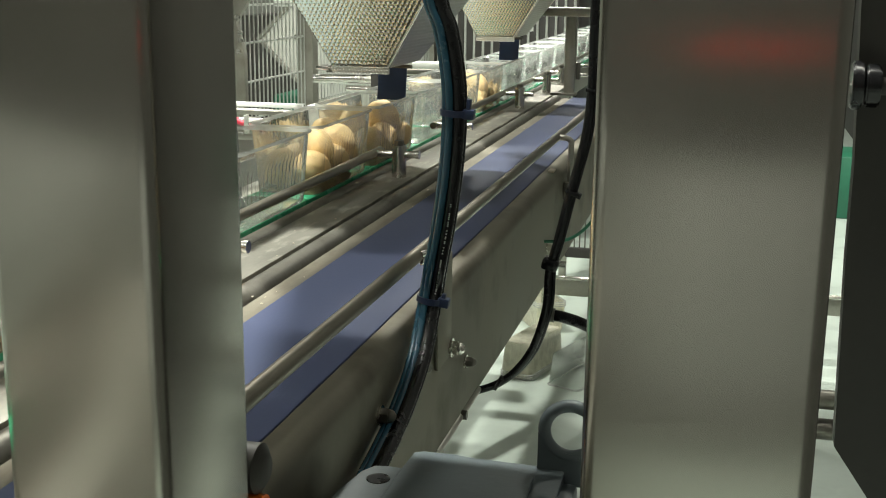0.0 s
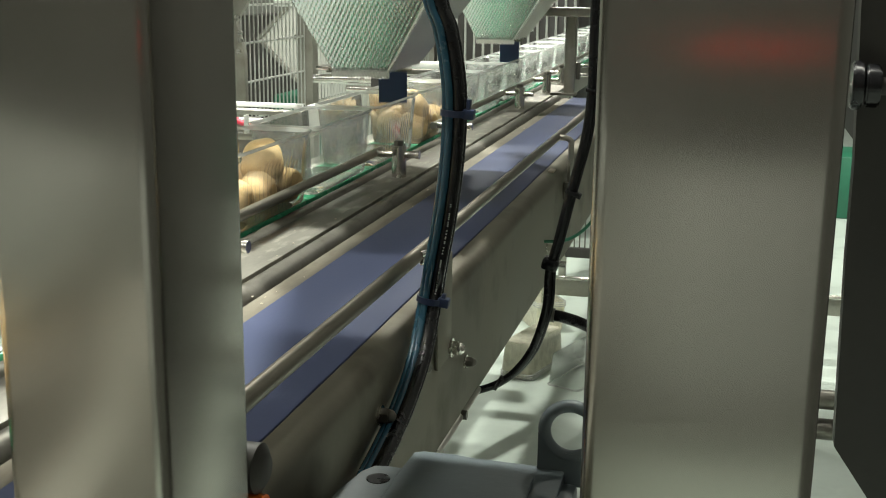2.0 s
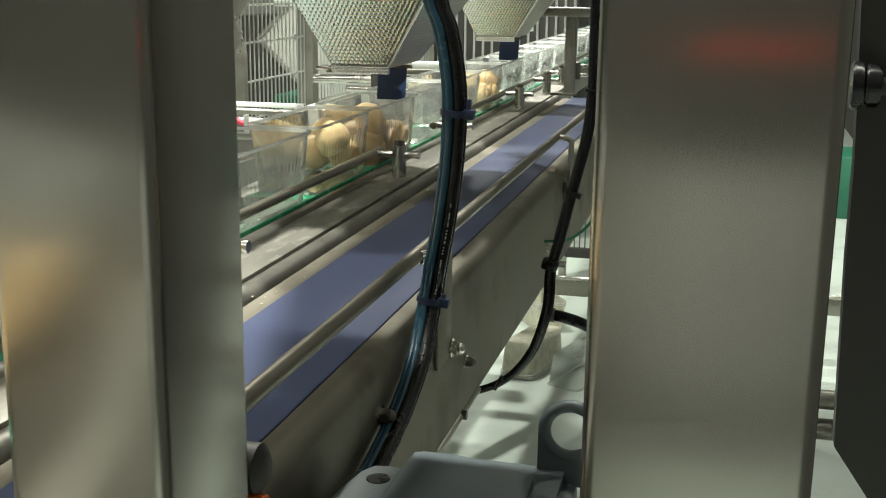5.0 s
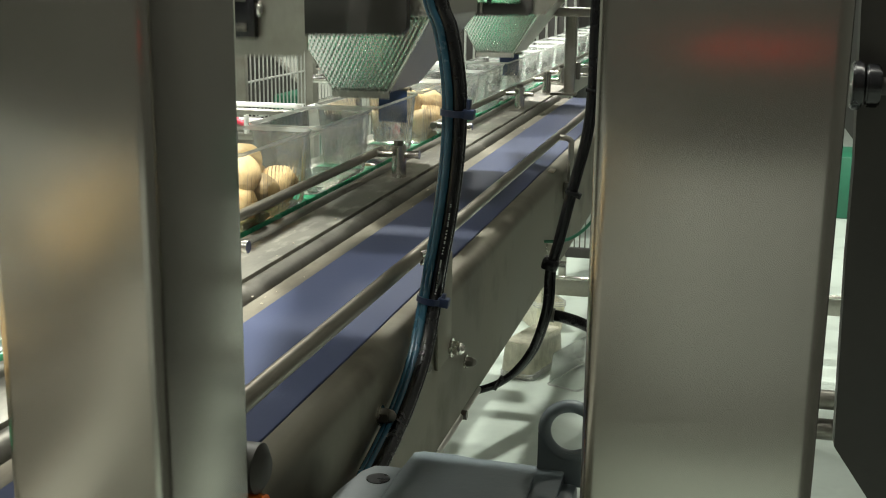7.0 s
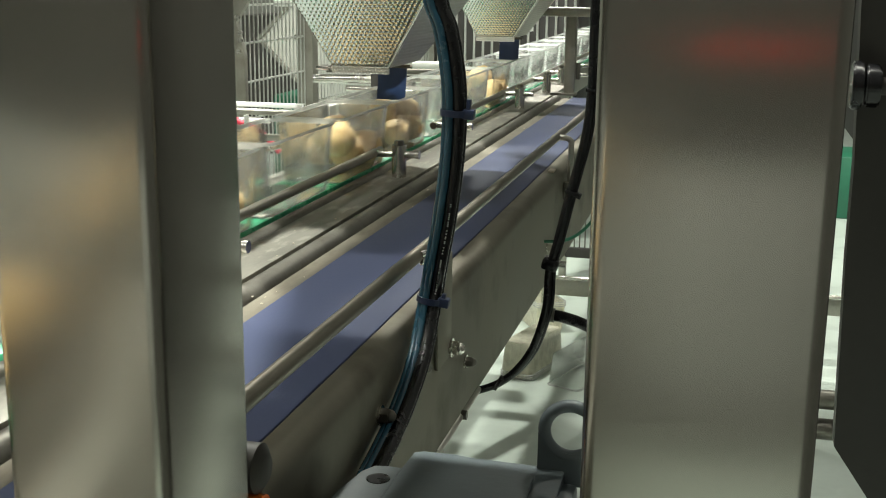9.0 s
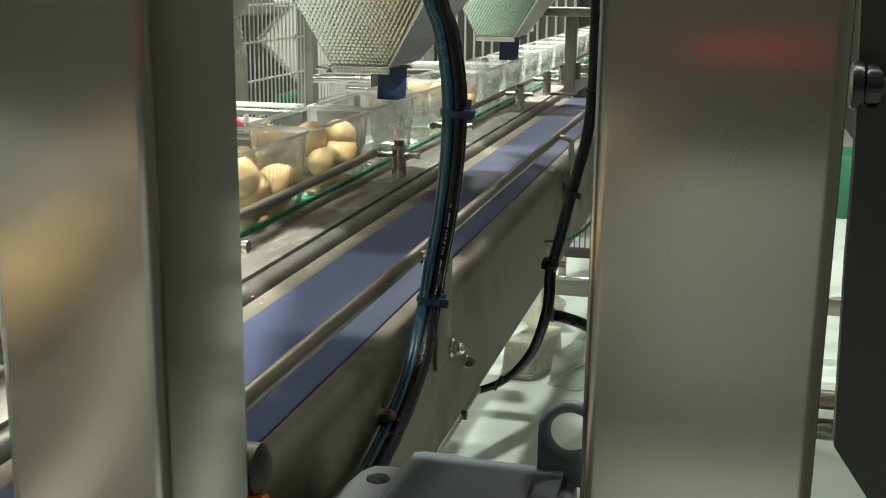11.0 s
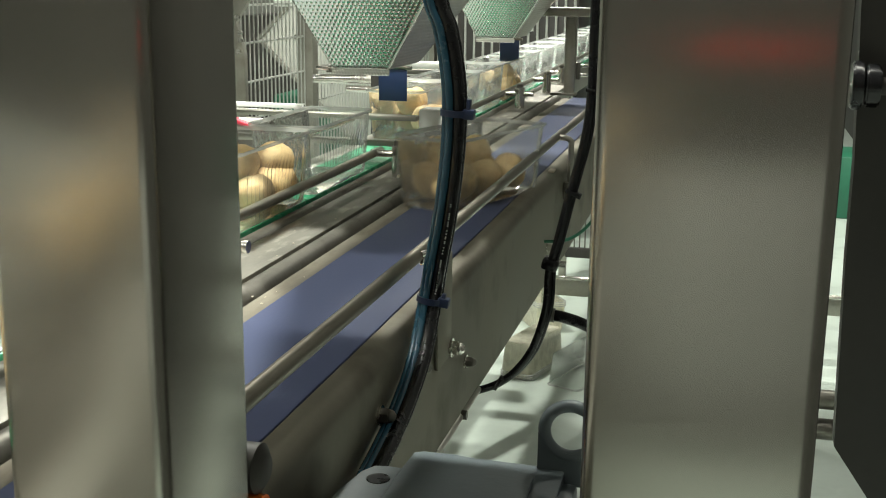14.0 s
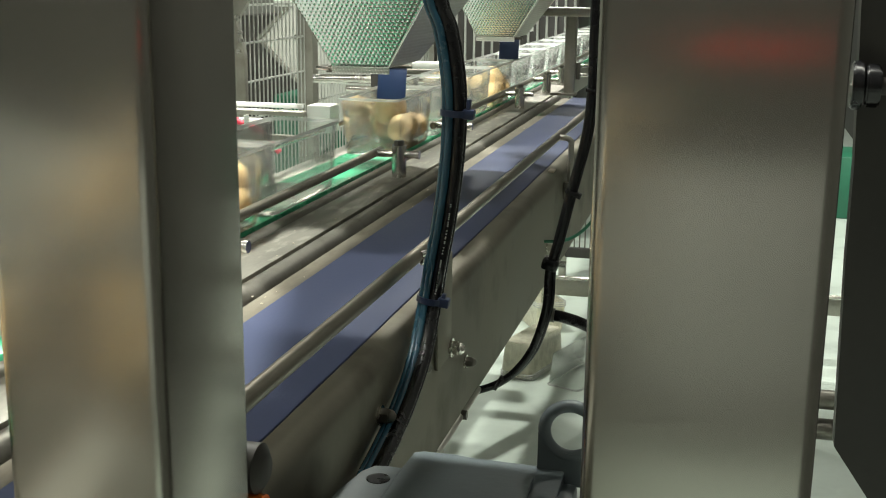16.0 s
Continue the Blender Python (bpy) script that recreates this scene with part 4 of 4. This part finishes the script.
def heap(seed):
    """Poses of the potatoes in one punnet, in its own space: a full layer and a few that lie in its hollows."""
    rng = random.Random(seed)
    out = []
    spots = [(x, y, 0.0300) for y in (-0.076, -0.004, 0.070) for x in (-0.0235, 0.0235)]
    spots += [(rng.choice((-0.016, 0.016)), y, 0.0590) for y in (-0.041, 0.034)]
    if rng.random() < 0.6:
        spots.append((rng.choice((-0.012, 0.012)), 0.088, 0.0600))
    for x, y, z in spots:
        out.append((rng.randrange(len(POTATOES)),
                    pose(x + rng.uniform(-0.003, 0.003), y + rng.uniform(-0.009, 0.009), z + rng.uniform(-0.002, 0.004),
                         rng.uniform(-20, 20), rng.uniform(-30, 30), rng.uniform(-40, 40))))
    return out


# the line moves in single steps; a step's start, end, and the count of steps done after it
STEPS = [(0.02, 0.73, -1), (1.27, 1.93, 0), (3.76, 4.44, 1), (4.96, 5.62, 2), (6.08, 6.76, 3), (8.56, 9.30, 4), (9.78, 10.44, 5), (10.92, 11.58, 6), (15.66, 16.28, 7)]


def steps_done(t):
    n = -2.0
    for a, b, k in STEPS:
        if t >= b:
            n = float(k)
        elif t > a:
            u = (t - a) / (b - a)
            n = k - 1 + u * u * (3 - 2 * u)
    return n


TIMES = sorted({0.0, 16.0} | {round(a + (b - a) * s, 3) for a, b, k in STEPS for s in (0, 0.25, 0.5, 0.75, 1) if 0 <= a + (b - a) * s <= 16})
REST_X, REST_Z, FIRST = -0.6060, 0.9012, 1.34

# the pushed punnet: time, x, y, z, turn
PUSHED = [(12.90, -0.6060, 1.88, 0.9012, 0), (13.0, -0.570, 1.88, 0.9025, 0), (13.1, -0.512, 1.88, 0.9030, 0), (13.2, -0.455, 1.88, 0.9030, 0), (13.3, -0.42, 1.88, 0.9028, 0),
          (13.4, -0.395, 1.88, 0.9000, -2), (13.5, -0.378, 1.88, 0.8975, -4), (13.6, -0.368, 1.84, 0.8975, -8), (13.8, -0.355, 1.71, 0.8975, -16), (14.1, -0.352, 1.500, 0.8975, -20),
          (14.4, -0.350, 1.282, 0.8975, -21), (14.6, -0.350, 1.135, 0.8975, -21), (14.8, -0.350, 0.98, 0.8975, -21), (15.0, -0.350, 0.805, 0.8975, -21), (15.5, -0.350, 0.37, 0.8975, -21), (16.0, -0.350, -0.04, 0.8975, -21)]


def punnet_rows(i):
    """The poses of punnet i over the clip."""
    rows = [(t, pose(REST_X, FIRST + (i - steps_done(t)) * PITCH, REST_Z)) for t in TIMES if i != 8 or t < 12.9]
    if i == 8:
        rows += [(t, pose(x, y, z, 0, 0, turn)) for t, x, y, z, turn in PUSHED]
    return rows


# when a hopper fills a punnet; the others that hold potatoes were filled before the clip
FILLED_A = {2: 2.60, 5: 7.50, 8: 12.22}
FROM = {2: 0.03, 5: -0.06, 6: 0.0, 8: -0.085, 9: 0.0, 12: 0.0}  # nothing lies nearer than this in a punnet
FILLED_B = {6: 2.60, 9: 7.50, 12: 12.22}
FULL = [i for i in range(-4, 7) if (i % 3 == 0 and i < 6) or (i % 3 == 2 and i < 2)]
moving = []
for i in range(-4, 22):
    full = i in FULL or i in FILLED_A or i in FILLED_B
    p = punnet("clear ribbed plastic punnet " + ("holding washed potatoes" if full else "empty on the green belt"), "punnets on the line")
    rows = punnet_rows(i)
    moving.append((p, rows))
    if not full:
        continue
    for k, (kind, at) in enumerate(heap(100 + i)):
        if at.translation.y < FROM.get(i, -1.0):
            continue  # a hopper drops them towards the far end
        q = tagged(new("potato", POTATOES[kind]), "washed pale yellow potato lying in a clear punnet", "potato", "potatoes")
        fill = FILLED_A.get(i, FILLED_B.get(i))
        if fill is None:
            moving.append((q, [(t, m @ at) for t, m in rows]))
            continue
        drop = fill + 0.012 * k
        ground = pose(REST_X, FIRST + 2 * PITCH, REST_Z) if i in FILLED_A else pose(REST_X, FIRST + 6 * PITCH, REST_Z)
        rest = ground @ at
        s = at.translation
        high = Matrix.Translation((s.x * 0.9, s.y * 0.85, 0.19 + s.z * 0.9)) @ pose(REST_X + 0.02, ground.translation.y, REST_Z)
        high = Matrix.Translation(high.translation) @ (Euler((radians(30 + 9 * k), radians(12 * k), 0)).to_matrix().to_4x4())
        mid = Matrix.Translation(rest.translation.lerp(high.translation, 0.55)) @ rest.to_quaternion().slerp(high.to_quaternion(), 0.5).to_matrix().to_4x4()
        moving.append((q, [(0.0, high), (drop, high), (drop + 0.12, mid), (drop + 0.24, rest)] + [(t, m @ at) for t, m in rows if t > fill + 0.55]))

# upturned and stacked punnets on the floor under the line
for x, y, turn, tip, count in ((-0.560, 3.42, -16, 1, 3), (-0.398, 3.37, -20, 1, 1), (-0.62, 3.90, 30, 0, 3)):
    for i in range(count):
        punnet("spare clear plastic punnet lying stacked on the floor", "spare punnets on the floor", pose(x, y, 0.007 * i + (0.0992 if tip else 0.0), 180 if tip else 0, 0, turn), MILKY_TRAY if count > 1 else TRAY)

# crumbs of soil and peel on the deck and strip
rng = random.Random(11)
bm = B()
for _ in range(46):
    y = rng.uniform(0.95, 2.9)
    x, z = (rng.uniform(-0.520, -0.478), 0.8985) if rng.random() < 0.5 else (rng.uniform(-0.447, -0.418), 0.8935)
    r = rng.uniform(0.0005, 0.0015)
    bmesh.ops.create_icosphere(bm, subdivisions=1, radius=r, matrix=pose(x, y, z + r * 0.4, 0, 0, rng.uniform(0, 180)) @ Matrix.Diagonal((rng.uniform(0.7, 1.6), rng.uniform(0.7, 1.8), 0.6, 1)))
solid("crumbs", bm, crumb, "pale crumbs of soil and peel scattered on the deck", "crumbs", kind="stuff")
solid("peel_chip", box(B(), (-0.279, 1.795, 0.9005), (-0.269, 1.818, 0.904), bevel=0.0012), crumb, "small brown peel chip on the conveyor edge", "peel")

# small red beam sensor that looks along the belt where the punnets are pushed over
t = thing("beam_sensor", "small black beam sensor standing on the deck edge", "sensor", pose(-0.431, 1.712, 0.8935))
part("body", box(B(), (-0.005, -0.005, 0.0), (0.005, 0.004, 0.028), bevel=0.001), black_hose, t)
part("lens", rod(B(), (0, 0.004, 0.021), (0, 0.0055, 0.021), 0.003, 10), red_eye, t, "red lens")
data = bpy.data.lights.new("beam_light", "SPOT")
data.energy, data.color, data.spot_size, data.spot_blend, data.shadow_soft_size = 2.5, (1.0, 0.05, 0.04), radians(16), 0.5, 0.003
new("beam_light", data).matrix_world = look((-0.431, 1.7195, 0.9145), (-0.414, 1.80, 0.921))

# ---- what moves ----
LIFT_A = [(0.0, 0), (1.92, 0), (2.1, 0.45), (2.2, 0.70), (2.3, 0.87), (2.5, 1), (2.94, 1), (3.1, 0.75), (3.2, 0.38), (3.3, 0.15), (3.42, 0),
          (6.74, 0), (6.9, 0.42), (7.0, 0.70), (7.1, 0.87), (7.3, 1), (7.70, 1), (7.9, 0.84), (8.0, 0.66), (8.1, 0.48), (8.2, 0.30), (8.48, 0),
          (11.50, 0), (11.7, 0.42), (11.8, 0.70), (11.9, 0.87), (12.1, 1), (12.64, 1), (12.8, 0.90), (12.9, 0.78), (13.0, 0.72), (13.4, 0.62), (13.7, 0.25), (14.0, 0.04), (14.15, 0), (16.0, 0)]
CAR_A = [(0.0, 0), (1.98, 0), (2.1, 0.42), (2.2, 0.66), (2.3, 0.82), (2.5, 1), (2.94, 1), (3.1, 0.85), (3.2, 0.55), (3.3, 0.30), (3.42, 0),
         (6.74, 0), (6.9, 0.50), (7.0, 0.82), (7.1, 0.90), (7.3, 1), (7.70, 1), (7.9, 0.72), (8.0, 0.42), (8.2, 0.10), (8.4, 0),
         (11.52, 0), (11.7, 0.50), (11.8, 0.80), (11.9, 0.90), (12.1, 1), (12.64, 1), (12.8, 0.75), (12.9, 0.50), (13.0, 0.25), (13.3, 0), (16.0, 0)]
SWING = [(0.0, 10), (0.66, 5), (1.3, 5), (1.6, 14), (1.9, 0), (2.5, 0), (2.62, 35), (2.9, 40), (3.1, 10), (3.4, 0), (3.7, 0), (3.95, 26), (4.15, 8), (4.4, 2), (5.2, 14), (5.6, 2), (6.4, 8), (6.8, 2), (7.38, 0),
         (7.5, 35), (7.7, 38), (8.0, 10), (8.3, 0), (8.52, 0), (8.8, 16), (9.3, 4), (10.1, 14), (10.5, 3), (11.2, 12), (11.6, 0), (12.1, 0), (12.22, 35), (12.6, 50), (13.0, 45), (13.3, 8), (13.6, 0), (15.64, 0), (15.9, 12), (16.0, 12)]
ARM = [(0.0, -0.692), (12.86, -0.692), (13.0, -0.655), (13.1, -0.595), (13.2, -0.53), (13.3, -0.497), (13.45, -0.49), (14.15, -0.49), (14.3, -0.515), (14.4, -0.545), (14.6, -0.64), (14.75, -0.692), (16.0, -0.692)]


def motions():
    for ob, rows in moving:
        walk(ob, rows)
    for ob, y in ((hopper_a, 1.885), (hopper_b, 1.885 + 4 * PITCH)):
        walk(ob, [(t, pose(0, y, 0.008 - 0.056 * s)) for t, s in LIFT_A])
    for ob, y in ((carriage_a, 1.690), (carriage_b, 1.690 + 4 * PITCH)):
        walk(ob, [(t, pose(0, y, 0.135 * (1 - s))) for t, s in CAR_A])
    for ob in (flap_a, flap_b):
        walk(ob, [(t, pose(-0.583, 0.062, 1.040, -a, 0, 0)) for t, a in SWING])
    walk(push, [(t, pose(x, 1.885, 0)) for t, x in ARM])


motions()
